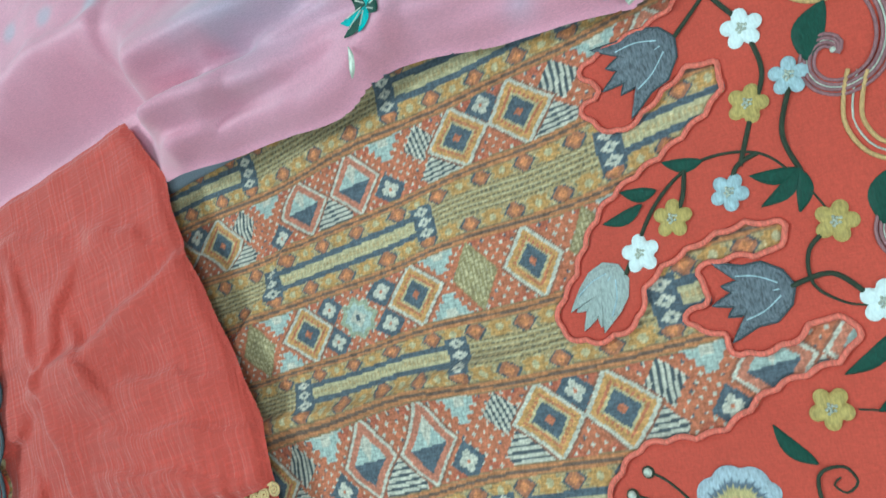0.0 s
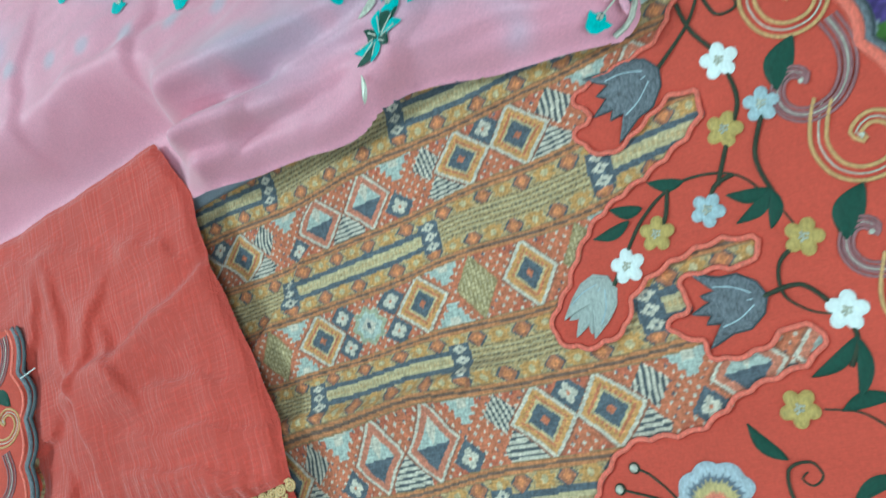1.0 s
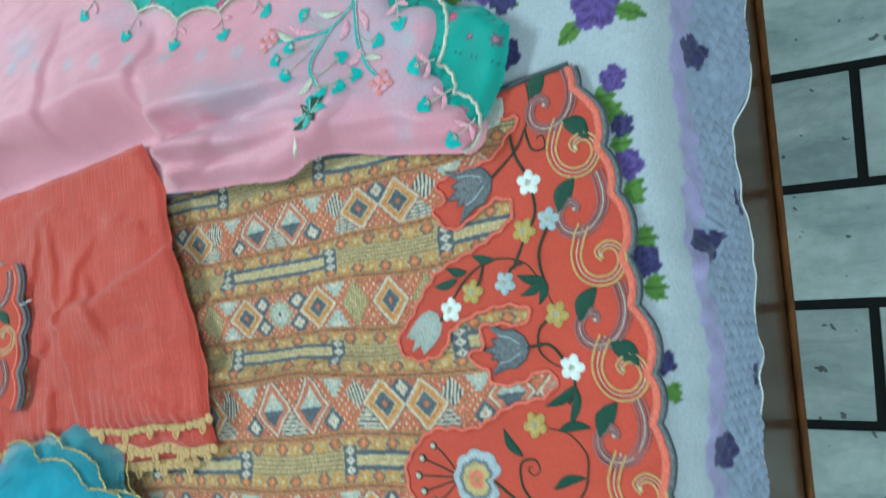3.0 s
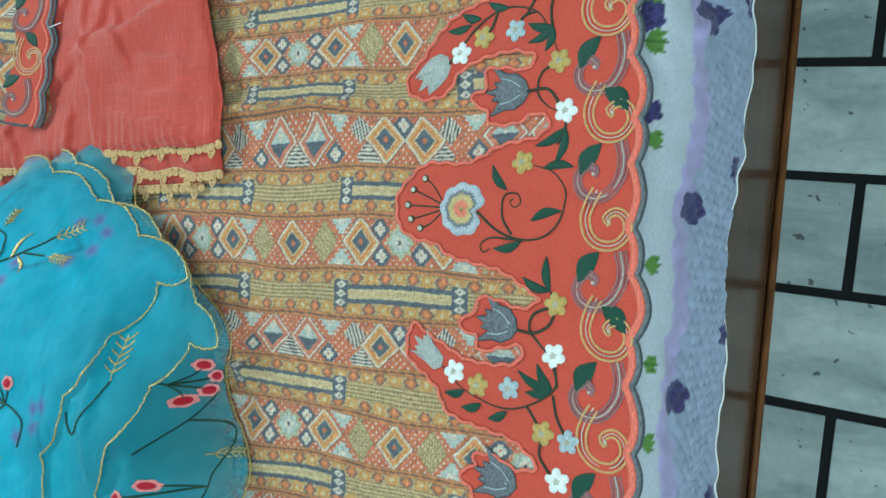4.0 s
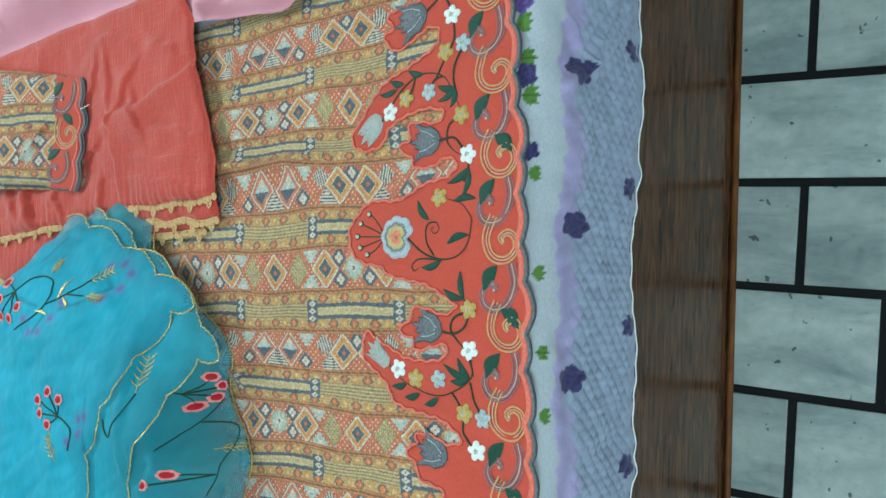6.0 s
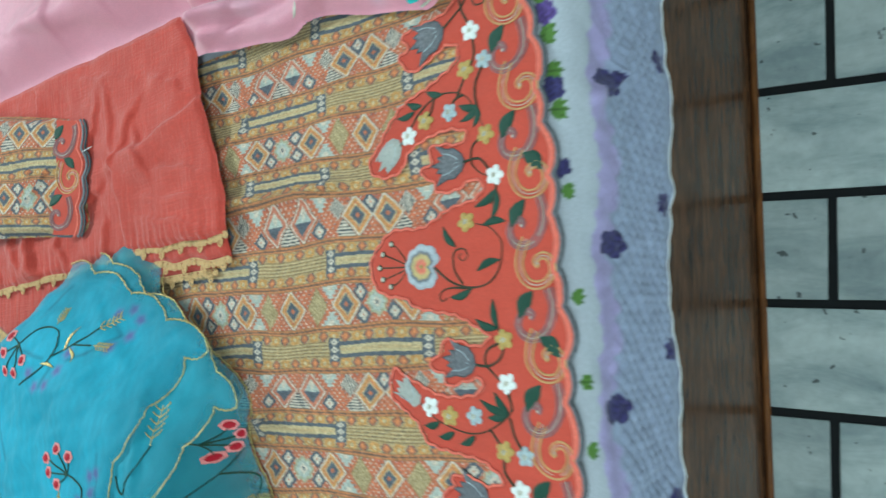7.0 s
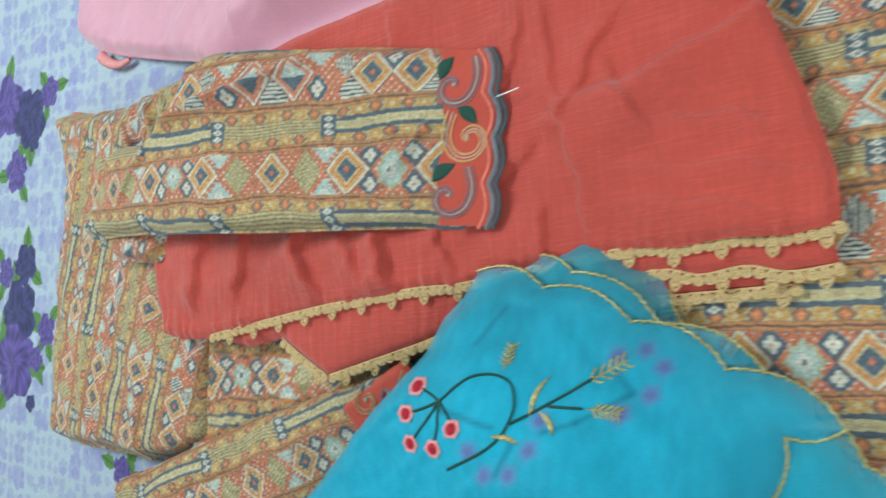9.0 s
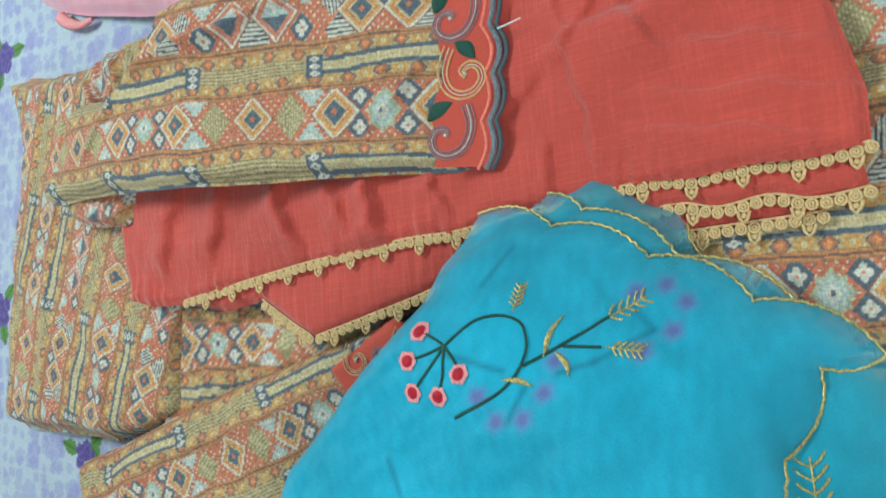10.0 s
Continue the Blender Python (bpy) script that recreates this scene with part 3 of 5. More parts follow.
def bed_colours(x, y, s):
    """x, y: the place on the flat cloth; s: the way past the bed's rim."""
    base = np.array(srgb(178, 186, 198))
    out = np.repeat(base[None], len(x), 0)
    # pale lilac blossoms over the inner field
    field = x < -0.75
    for scale, seed, depth in ((0.052, 1, 0.55), (0.030, 2, 0.5), (0.019, 3, 0.5)):
        cx, cy = np.floor(x / scale), np.floor(y / scale)
        h = np.modf(np.abs(np.sin(cx * 127.1 + cy * 311.7 + seed * 74.7) * 43758.5))[0]
        h2 = np.modf(np.abs(np.sin(cx * 269.5 + cy * 183.3 + seed * 41.1) * 24634.6))[0]
        dx, dy = x / scale - cx - 0.3 - 0.4 * h, y / scale - cy - 0.3 - 0.4 * h2
        a = np.arctan2(dy, dx)
        m = field & (np.hypot(dx, dy) < (0.28 + 0.12 * h2) * (1 + 0.14 * np.sin(6 * a + 6 * h))) & (h > 0.25)
        mix = depth * (0.6 + 0.4 * h[m])[:, None]
        out[m] = out[m] * (1 - mix) + np.array(LILAC)[None] * mix
    # lilac border beyond a wavy watercolour line
    line = 0.005 * np.abs(np.sin(y * 95)) + 0.004 * np.sin(y * 41 + 1) + 0.003 * np.abs(np.sin(y * 170))
    t = ramp01((s - 0.036 - line) / 0.004)
    soft = ramp01((s - 0.056 - 2 * line) / 0.012)
    wash = 0.5 + 0.5 * waves(s, y, 31, 0.03)
    lil = np.array(srgb(170, 160, 206))[None] * (1 - soft)[:, None] + np.array(srgb(150, 162, 190))[None] * soft[:, None]
    lil = lil * (0.88 + 0.2 * np.clip(wash, 0, 1))[:, None]
    out = out * (1 - t)[:, None] + lil * t[:, None]
    for i, cy in enumerate(np.arange(-0.70, 1.0, 0.152)):
        rose(s / 1.5, y, 0.072 / 1.5, cy + 0.045, 0.0150, out, INDIGO, i)
        rose(s / 1.5, y, 0.196 / 1.5, cy + 0.094, 0.0135, out, INDIGO, i + 3)
    dash = (s > 0.216) & (s < 0.2195) & ((y / 0.028) % 1 < 0.42)
    out[dash] = INDIGO
    groups = [(0.182, 0.444, 0.022, 1), (0.086, 0.489, 0.024, 2), (0.104, 0.467, 0.014, 3), (0.104, 0.421, 0.015, 6), (0.193, 0.384, 0.012, 4), (0.198, 0.347, 0.010, 3),
              (0.201, 0.317, 0.013, 5), (0.210, 0.245, 0.013, 6), (0.219, 0.172, 0.010, 9),
              (-1.468, 0.355, 0.046, 7), (-1.390, 0.330, 0.042, 9), (-1.331, 0.363, 0.022, 10), (-1.424, 0.246, 0.030, 13), (-1.375, 0.290, 0.014, 3),
              (-1.379, 0.099, 0.028, 12), (-1.392, 0.025, 0.044, 6), (-1.400, -0.055, 0.052, 16), (-1.310, 0.000, 0.022, 19), (-1.439, 0.085, 0.022, 5), (-1.335, -0.045, 0.018, 8), (-1.345, -0.112, 0.012, 21),
              (-1.100, -0.178, 0.022, 14), (-1.055, -0.19, 0.02, 15)]
    for cx, cy, r, sd in groups:
        for j in range(3):
            a = sd * 1.7 + j * 2.1
            if r > 0.015:
                leaf_print(x, y, cx + r * 0.6 * math.cos(a), cy + r * 0.6 * math.sin(a), a, 0.9 * r + (0.018 if cx < 0 else 0.008), out, LEAFY)
    for y0 in (0.371, 0.355, 0.333, 0.296, 0.261, 0.225, 0.150, 0.055, -0.02, -0.08):
        for a in (0.5, -0.4, 0.05):
            leaf_print(x, y, float(hem_x(y0)) - 0.006, y0, a, 0.019 if y0 > 0.2 else 0.014, out, LEAFY)
    for cx, cy, r, sd in groups:
        if r > 0:
            rose(x, y, cx, cy, r if cx > -1.2 else 1.22 * r, out, VIOLET if sd % 3 else INDIGO, sd)
    return out


RIM = {}


def bedspread_mesh():
    ys = np.concatenate([np.arange(-1.45, -0.32, 0.02), np.arange(-0.32, 0.62, 0.0019), np.arange(0.62, 1.66, 0.02)])
    ps = np.concatenate([np.arange(-2.28, -1.80, 0.02), np.arange(-1.80, -1.14, 0.0024), np.arange(-1.14, -0.22, 0.02), np.arange(-0.22, 0.222, 0.0018)])
    P, Y = np.meshgrid(ps, ys, indexing="ij")
    shape = P.shape
    P, Y = P.ravel(), Y.ravel()
    R = 0.035
    e = side_x(Y)
    flat_x = e - R
    s = P + 0.0                      # way past the start of the rounded rim
    a = np.clip(s / R, 0, math.pi / 2)
    down = np.maximum(s - R * math.pi / 2, 0)
    x = np.where(s < 0, flat_x + s, flat_x + R * np.sin(a))
    z = np.where(s < 0, BED, BED - R + R * np.cos(a) - down)
    puff = 0.0042 * np.abs(np.sin((s + Y) * 170)) ** 0.6 * np.abs(np.sin((s - Y) * 170)) ** 0.6
    quilt = ramp01((s - 0.06) / 0.03) * ramp01((0.218 - s) / 0.03)
    hang = 0.005 * waves(Y, s, 12, 0.22) * ramp01(s / 0.08) + 0.0022 * waves(Y, s, 13, 0.06) * ramp01(s / 0.05) + puff * quilt
    tuck = crease(s, Y, 0.045, 0.235, 0.12, 0.30, 0.012, 0.011) + crease(s, Y, 0.05, 0.31, 0.11, 0.25, 0.008, 0.006)
    x = x + 0.026 * ramp01((Y - 0.365) / 0.06) * ramp01(s / 0.16) + (hang + 0.8 * tuck) * np.sin(a)
    z = z + (hang * 0.6 + tuck) * np.cos(a) + np.where(s < 0, 0.0012 * waves(x, Y, 14, 0.11), 0)
    f = np.arange(len(P)).reshape(shape)
    q = np.stack([f[:-1, :-1], f[1:, :-1], f[1:, 1:], f[:-1, 1:]], -1).reshape(-1, 4)
    RIM["y"], RIM["x"], RIM["z"] = Y[f[-1]], x[f[-1]], z[f[-1]]
    mesh = quads("bedspread", np.stack([x, Y, z], 1), q)
    colour_mesh(mesh, bed_colours(flat_x + s, Y, s))
    return mesh


bedspread = thing("bedspread", (-0.8, 0.2, BED), "white cotton bedspread with purple roses and quilted lilac border", "bedspread")
link("cover", bedspread_mesh(), bedspread, SHEET)
s = Shape()
s.tube([(float(np.interp(y, RIM["y"], RIM["x"])), y) for y in np.linspace(-1.4, 1.6, 500)], 0.0011, lambda x, y: np.interp(y, RIM["y"], RIM["z"]), flat=1.2)
s.part("hem_binding", WHITE_TH, bedspread, "white stitched hem")


# ---- kameez: front panel with applique hem ----
kameez = thing("kameez", (-0.1, 0.1, 0.757), "folk-print cotton kameez with embroidered coral scalloped hem, spread out flat", "shirt")


def front_colours(x, y, d):
    v = y - 0.08 * (x + 0.12) + 0.0025 * waves(x, y, 21, 0.16)
    v = v - 0.010 * ramp01((-0.02 - x) / 0.1) * np.exp(-((y - 0.168) / 0.025) ** 2)
    k = np.interp(v, BAND_Y, BAND_K)
    u = x + 0.127 + 0.0105 * k + 0.002 * waves(x, y, 22, 0.12)
    return print_colours(u, k)


def hem_line(inset, y0=-0.30, y1=0.398):
    """The scalloped hem, from below to above: two lobes to each scroll, the longer one pointed."""
    y = np.arange(y0, y1, 0.0022)
    f = ((y - 0.165) / 0.0835) % 1
    big = f < 0.58
    g = np.where(big, f / 0.58, (f - 0.58) / 0.42)
    lobe = np.where(big, 0.0085, 0.0055) * np.sin(np.pi * g) ** 0.75
    wob = 0.0015 * np.sin(y * 47)
    return np.stack([hem_x(y) - 0.0075 + lobe + wob - inset, y], 1)


hem = hem_line(0.0)
corner = [(0.150, 0.399), (0.09, 0.387), (0.0, 0.372), (-0.42, 0.335)]
front_outline = np.concatenate([hem, np.array(corner), np.array([(-0.42, -0.30)])])
cloth("front_panel", front_outline, 0.00102, kameez_z, PRINTED, kameez, "ochre and rust folk-print cotton", front_colours)

UPPER = [(0.075, 0.384), (0.081, 0.371), (0.116, 0.366), (0.104, 0.349), (0.089, 0.334), (0.041, 0.322), (0.048, 0.307), (0.036, 0.298), (0.053, 0.283), (0.078, 0.296),
         (0.095, 0.304), (0.109, 0.299), (0.104, 0.282), (0.077, 0.265), (0.050, 0.253), (0.030, 0.240), (0.012, 0.213), (-0.001, 0.196),
         (0.000, 0.184), (0.017, 0.177), (0.038, 0.183), (0.048, 0.200), (0.064, 0.210), (0.086, 0.217), (0.105, 0.219), (0.122, 0.213),
         (0.113, 0.201), (0.096, 0.202), (0.077, 0.200), (0.079, 0.186), (0.065, 0.178), (0.081, 0.168), (0.086, 0.158), (0.108, 0.159),
         (0.126, 0.168), (0.141, 0.161), (0.131, 0.147), (0.097, 0.137), (0.068, 0.121), (0.029, 0.118), (0.006, 0.097), (0.003, 0.080)]
LOWER = [(0.010, 0.062), (0.029, 0.054), (0.045, 0.053), (0.061, 0.044), (0.086, 0.040), (0.111, 0.037), (0.135, 0.027), (0.151, 0.017), (0.135, 0.006),
         (0.115, 0.010), (0.096, 0.010), (0.095, 0.000), (0.081, -0.014), (0.098, -0.020), (0.102, -0.031), (0.122, -0.025), (0.140, -0.021), (0.139, -0.036),
         (0.122, -0.042), (0.093, -0.043), (0.071, -0.036), (0.050, -0.028), (0.036, -0.021), (0.031, -0.034), (0.034, -0.050), (0.064, -0.069),
         (0.074, -0.084), (0.090, -0.091), (0.118, -0.094), (0.144, -0.098), (0.167, -0.114), (0.150, -0.122), (0.129, -0.116), (0.111, -0.118),
         (0.112, -0.127), (0.099, -0.136), (0.112, -0.147), (0.118, -0.160), (0.150, -0.170), (0.120, -0.200), (0.060, -0.215), (0.060, -0.30)]
applique = scalloped(UPPER + LOWER, 0.0155, 0.0022, side=-1)
border_outline = np.concatenate([applique, hem_line(0.004), np.array([(0.142, 0.397)])])


def border_z(x, y, d=None):
    lift = 0.0016 if d is None else 0.0016 * ramp01(d / 0.004)
    return kameez_z(x, y) + lift + 0.0005 * waves(x, y, 41, 0.03)


hem_border = cloth("hem_border", border_outline, 0.0022, border_z, CORAL_HEM, kameez, "coral cotton applique border")


def on_border(x, y):
    return kameez_z(x, y) + 0.0016


s = Shape()
s.tube(applique, 0.0015, on_border, lift=0.0002)
s.part("piping", SALMON, hem_border, "salmon satin-stitched edge")
# The outermost dark cord stands in for the shadow along the hem.
for inset, r, mat, label, lift in ((0.0075, 0.0034, SALMON, "salmon satin band", 0.0), (0.0028, 0.0019, GREY_TH, "grey satin-stitched edge", -0.0003), (0.0004, 0.0010, DARK_TH, "dark rim in place of the hem's shadow", -0.001)):
    s = Shape()
    s.tube(hem_line(inset), r, on_border, flat=0.45, lift=lift)
    s.part("edge_band", mat, hem_border, label)
s = Shape()
s.tube([(0.160, 0.400), (0.12, 0.394), (0.09, 0.388), (0.02, 0.377)], 0.0022, kameez_z, lift=0.001)
s.part("side_seam", DARK_TH, kameez, "dark bound side seam")


# ---- embroidery on the hem ----
def flower(x, y, mat, r=0.0098, turn=0.3):
    s = Shape()
    n = 50
    out = []
    for i in range(n):
        a = 2 * math.pi * i / n
        q = r * (0.60 + 0.42 * abs(math.cos(2.5 * (a - turn))) ** 0.7)
        out.append((q * math.cos(a), q * math.sin(a)))
    s.dome(x, y, out, on_border, 0.0024, rings=5)
    s.part("flower", mat, hem_border)
    s = Shape()
    rng = random.Random(int(1e4 * (x + 3 * y)))
    for i in range(9):
        a, q = 2.4 * i, 0.0009 * math.sqrt(i)
        ring = [(0.0009 * math.cos(b * 1.05), 0.0009 * math.sin(b * 1.05)) for b in range(6)]
        s.dome(x + q * math.cos(a), y + q * math.sin(a), ring, on_border, 0.001 + 0.0003 * rng.random(), rings=2, lift=0.0028)
    s.part("bead_cluster", SILVER, hem_border)


WHITES = [(0.049, 0.216), (0.1525, 0.169), (0.168, -0.025), (0.080, -0.054), (0.184, -0.121), (0.123, 0.312)]
PALES = [(0.099, 0.235), (0.133, -0.058), (0.189, -0.089), (0.138, 0.282)]
YELLOWS = [(0.069, 0.2295), (0.142, 0.209), (0.120, 0.126), (0.165, 0.015), (0.104, -0.061), (0.167, -0.087), (0.117, 0.275)]
for i, (x, y) in enumerate(WHITES):
    flower(x, y, WHITE_TH, 0.0102, 0.3 + i)
for i, (x, y) in enumerate(PALES):
    flower(x, y, ICE_TH, 0.0095, 0.9 + i)
for i, (x, y) in enumerate(YELLOWS):
    flower(x, y, YELLOW_TH, 0.0100, 0.1 + i)


def leaf(x0, y0, x1, y1, width, mat=GREEN_TH, parent=None, surface=None, thick=0.0014, name="leaf"):
    """A stitched leaf from its stalk to its tip, bent a little, with a groove along its rib."""
    surface = surface or on_border
    dx, dy = x1 - x0, y1 - y0
    n = math.hypot(dx, dy)
    tx, ty = dx / n, dy / n
    v, f, m = [], [], 9
    for i in range(m + 1):
        t = i / m
        w = width * math.sin(math.pi * min(1, t * 0.97 + 0.015)) ** 0.8 * (1 - 0.25 * t)
        bend = 0.10 * n * math.sin(math.pi * t)
        for k in range(7):
            c = (k - 3) / 3
            px, py = x0 + tx * n * t - ty * (w * c + bend), y0 + ty * n * t + tx * (w * c + bend)
            lift = thick * (1 - c * c) * (0.55 if k == 3 else 1.0)
            v.append((px, py, float(surface(np.array([px]), np.array([py]))[0]) + 0.0004 + lift))
    for i in range(m):
        for k in range(6):
            f.append((i * 7 + k, i * 7 + k + 1, i * 7 + k + 8, i * 7 + k + 7))
    s = Shape()
    s.add(v, f)
    return s.part(name, mat, parent or hem_border)


# broad leaves beside the scrolls
for i in range(-3, 5):
    y = 0.132 + 0.0838 * i
    if y < 0.36:
        x = float(hem_x(y)) - 0.047
        leaf(x - 0.007, y - 0.013, x + 0.007, y + 0.012, 0.0085)
for y in (0.349, 0.179, 0.011, -0.157):
    x = float(hem_x(y)) - 0.027
    leaf(x - 0.010, y + 0.008, x + 0.011, y - 0.009, 0.0085)
leaf(0.128, 0.378, 0.140, 0.396, 0.008)
SMALL = [(0.055, 0.241, 0.032, 0.236), (0.064, 0.246, 0.045, 0.250), (0.090, 0.254, 0.070, 0.259), (0.133, 0.237, 0.110, 0.240), (0.133, 0.237, 0.112, 0.224),
         (0.133, 0.237, 0.128, 0.217), (0.154, 0.156, 0.129, 0.140), (0.154, 0.156, 0.148, 0.126), (0.139, 0.122, 0.165, 0.125), (0.109, 0.102, 0.093, 0.122)]
SMALL2 = [(0.134, 0.079, 0.160, 0.089), (0.127, 0.061, 0.103, 0.053), (0.159, 0.025, 0.133, 0.033), (0.159, 0.025, 0.152, 0.052), (0.170, -0.052, 0.139, -0.042),
          (0.170, -0.052, 0.155, -0.034), (0.170, -0.052, 0.148, -0.058), (0.092, -0.068, 0.073, -0.073), (0.109, -0.076, 0.091, -0.082), (0.133, -0.077, 0.117, -0.086)]
for a in SMALL + SMALL2:
    leaf(*a, 0.0044)
STEMS = [[(0.039, 0.207), (0.063, 0.240), (0.088, 0.254), (0.116, 0.250), (0.132, 0.231), (0.141, 0.212)],
         [(0.125, 0.308), (0.127, 0.288), (0.117, 0.268), (0.107, 0.246)], [(0.138, 0.279), (0.129, 0.256), (0.133, 0.236)],
         [(0.141, 0.208), (0.128, 0.199), (0.126, 0.183), (0.137, 0.172), (0.150, 0.168)], [(0.116, 0.184), (0.135, 0.186), (0.148, 0.172)],
         [(0.091, 0.320), (0.111, 0.338), (0.121, 0.355), (0.126, 0.373), (0.124, 0.392)], [(0.108, 0.352), (0.112, 0.335), (0.122, 0.318)],
         [(0.121, 0.355), (0.127, 0.338), (0.138, 0.338), (0.136, 0.348), (0.131, 0.346)], [(0.084, 0.082), (0.105, 0.068), (0.126, 0.063), (0.146, 0.067), (0.159, 0.082), (0.161, 0.104), (0.149, 0.119), (0.131, 0.124)],
         [(0.118, 0.066), (0.108, 0.080), (0.108, 0.097), (0.119, 0.100), (0.1235, 0.093), (0.118, 0.0885), (0.1135, 0.0925), (0.117, 0.0955)]]
STEMS2 = [[(0.129, 0.062), (0.101, 0.062), (0.090, 0.055), (0.094, 0.049), (0.100, 0.053)], [(0.152, 0.167), (0.154, 0.155), (0.148, 0.142)],
          [(0.165, 0.014), (0.147, 0.005), (0.145, -0.008), (0.155, -0.018), (0.167, -0.030), (0.172, -0.051), (0.150, -0.069), (0.125, -0.075), (0.092, -0.067), (0.064, -0.050)],
          [(0.172, -0.056), (0.177, -0.072), (0.189, -0.088)], [(0.150, -0.069), (0.166, -0.086)], [(0.134, -0.010), (0.149, -0.010), (0.161, -0.002), (0.166, 0.013)],
          [(0.167, -0.090), (0.167, -0.106), (0.181, -0.120)], [(0.099, 0.233), (0.105, 0.246), (0.116, 0.250)], [(0.080, 0.252), (0.076, 0.238), (0.070, 0.231)], [(0.160, 0.024), (0.164, 0.015)],
          [(0.170, -0.030), (0.174, -0.050)]]
for line in STEMS + STEMS2:
    s = Shape()
    s.tube(spline(line, 0.002), 0.00125, on_border, lift=0.0006, taper=len(line) > 4)
    s.part("vine", VINE_TH, hem_border)


def tulip(bx, by, tx, ty, mat, wide=0.42, spread=0.58):
    """A tulip head from its stalk to its tips, with stitched petal lines."""
    n = math.hypot(tx - bx, ty - by)
    cx, cy = (tx - bx) / n, (ty - by) / n
    rough = [(0, 0), (0.10, 0.24), (0.34, wide), (0.60, wide * 1.02), (1.0, spread), (0.72, 0.25), (0.95, 0.22), (0.84, 0.10), (1.14, 0.02), (0.84, -0.10), (0.95, -0.22), (0.72, -0.25), (1.0, -spread), (0.60, -wide * 1.02), (0.34, -wide), (0.10, -0.24)]
    pts = []
    for (ax, ay), (qx, qy) in zip(rough, rough[1:] + rough[:1]):
        pts += [(ax + (qx - ax) * k / 4, ay + (qy - ay) * k / 4) for k in range(4)]
    world = [((px * cx - py * cy) * n, (px * cy + py * cx) * n) for px, py in pts]
    s = Shape()
    mid = (0.5 * cx * n, 0.5 * cy * n)
    s.dome(bx, by, world, on_border, 0.0022, rings=5, centre=mid)
    s.part("tulip", mat, hem_border)
    s = Shape()
    s.tube([(bx + px, by + py) for px, py in world], 0.0006, on_border, lift=0.0006, closed=True)
    s.part("outline_stitching", DARK_TH if mat is GREY_TH else PALE_TH, hem_border)
    s = Shape()
    for a in (0.22, -0.22, 0.0):
        line = [(0.2, a * 0.4), (0.45, a * 1.1), (0.72, a * 1.4)]
        s.tube(spline([(bx + (px * cx - py * cy) * n, by + (px * cy + py * cx) * n) for px, py in line], 0.002), 0.0005, on_border, lift=0.0023)
    s.part("petal_stitching", ICE_TH, hem_border)


for a in ((0.118, 0.184, 0.083, 0.183, GREY_TH), (0.091, 0.320, 0.053, 0.308, GREY_TH), (0.134, -0.010, 0.100, -0.005, GREY_TH), (0.150, -0.135, 0.115, -0.128, GREY_TH)):
    tulip(*a)
tulip(0.036, 0.213, 0.013, 0.187, PALE_TH, 0.36, 0.30)
tulip(0.066, -0.052, 0.041, -0.033, PALE_TH, 0.26, 0.42)
leaf(0.102, 0.384, 0.078, 0.361, 0.0105, PALE_TH, name="bud")


def big_flower(x, y, r):
    def petals(t, f):
        rim, ring2, ring3, core = srgb(182, 192, 202), srgb(104, 112, 126), srgb(202, 178, 122), srgb(228, 126, 104)
        u = t + 0.05 * math.sin(60 * math.pi * f) * t
        return rim if u > 0.72 else ring2 if u > 0.56 else ring3 if u > 0.32 else core
    out = []
    n = 120
    for i in range(n):
        a = 2 * math.pi * i / n
        q = r * (0.90 + 0.09 * abs(math.sin(4.5 * a)))
        notch = math.exp(-((math.atan2(math.sin(a + 0.1), math.cos(a + 0.1))) / 0.33) ** 2)
        q *= 1 - 0.42 * notch
        out.append((q * math.cos(a), q * math.sin(a)))
    s = Shape()
    s.dome(x, y, out, on_border, 0.003, petals, rings=14)
    s.part("large_flower", PETAL_TH, hem_border, "ice-blue, grey and peach shaded flower")
    s = Shape()
    s.dome(x, y, [(0.0022 * math.cos(b * 0.63), 0.0022 * math.sin(b * 0.63)) for b in range(10)], on_border, 0.0018, rings=3, lift=0.0034)
    s.part("bead_cluster", GOLD, hem_border)


big_flower(0.070, 0.083, 0.0235)
for x, y in ((0.028, 0.1065), (0.0175, 0.096), (0.0135, 0.082), (0.0185, 0.070), (0.0295, 0.063)):
    s = Shape()
    s.tube(spline([(0.050, 0.083 + (y - 0.083) * 0.15), (x + 0.01, y + (0.083 - y) * 0.25), (x, y)], 0.002), 0.0007, on_border, lift=0.0005)
    s.part("stamen", VINE_TH, hem_border)
    s = Shape()
    s.dome(x, y, [(0.0034 * math.cos(b * 0.52), 0.0034 * math.sin(b * 0.52)) for b in range(12)], on_border, 0.0014, rings=3)
    s.part("stamen_rim", VINE_TH, hem_border)
    s = Shape()
    s.dome(x, y, [(0.0024 * math.cos(b * 0.52), 0.0024 * math.sin(b * 0.52)) for b in range(12)], on_border, 0.0014, rings=3, lift=0.0016)
    s.part("stamen_bead", SILVER, hem_border)


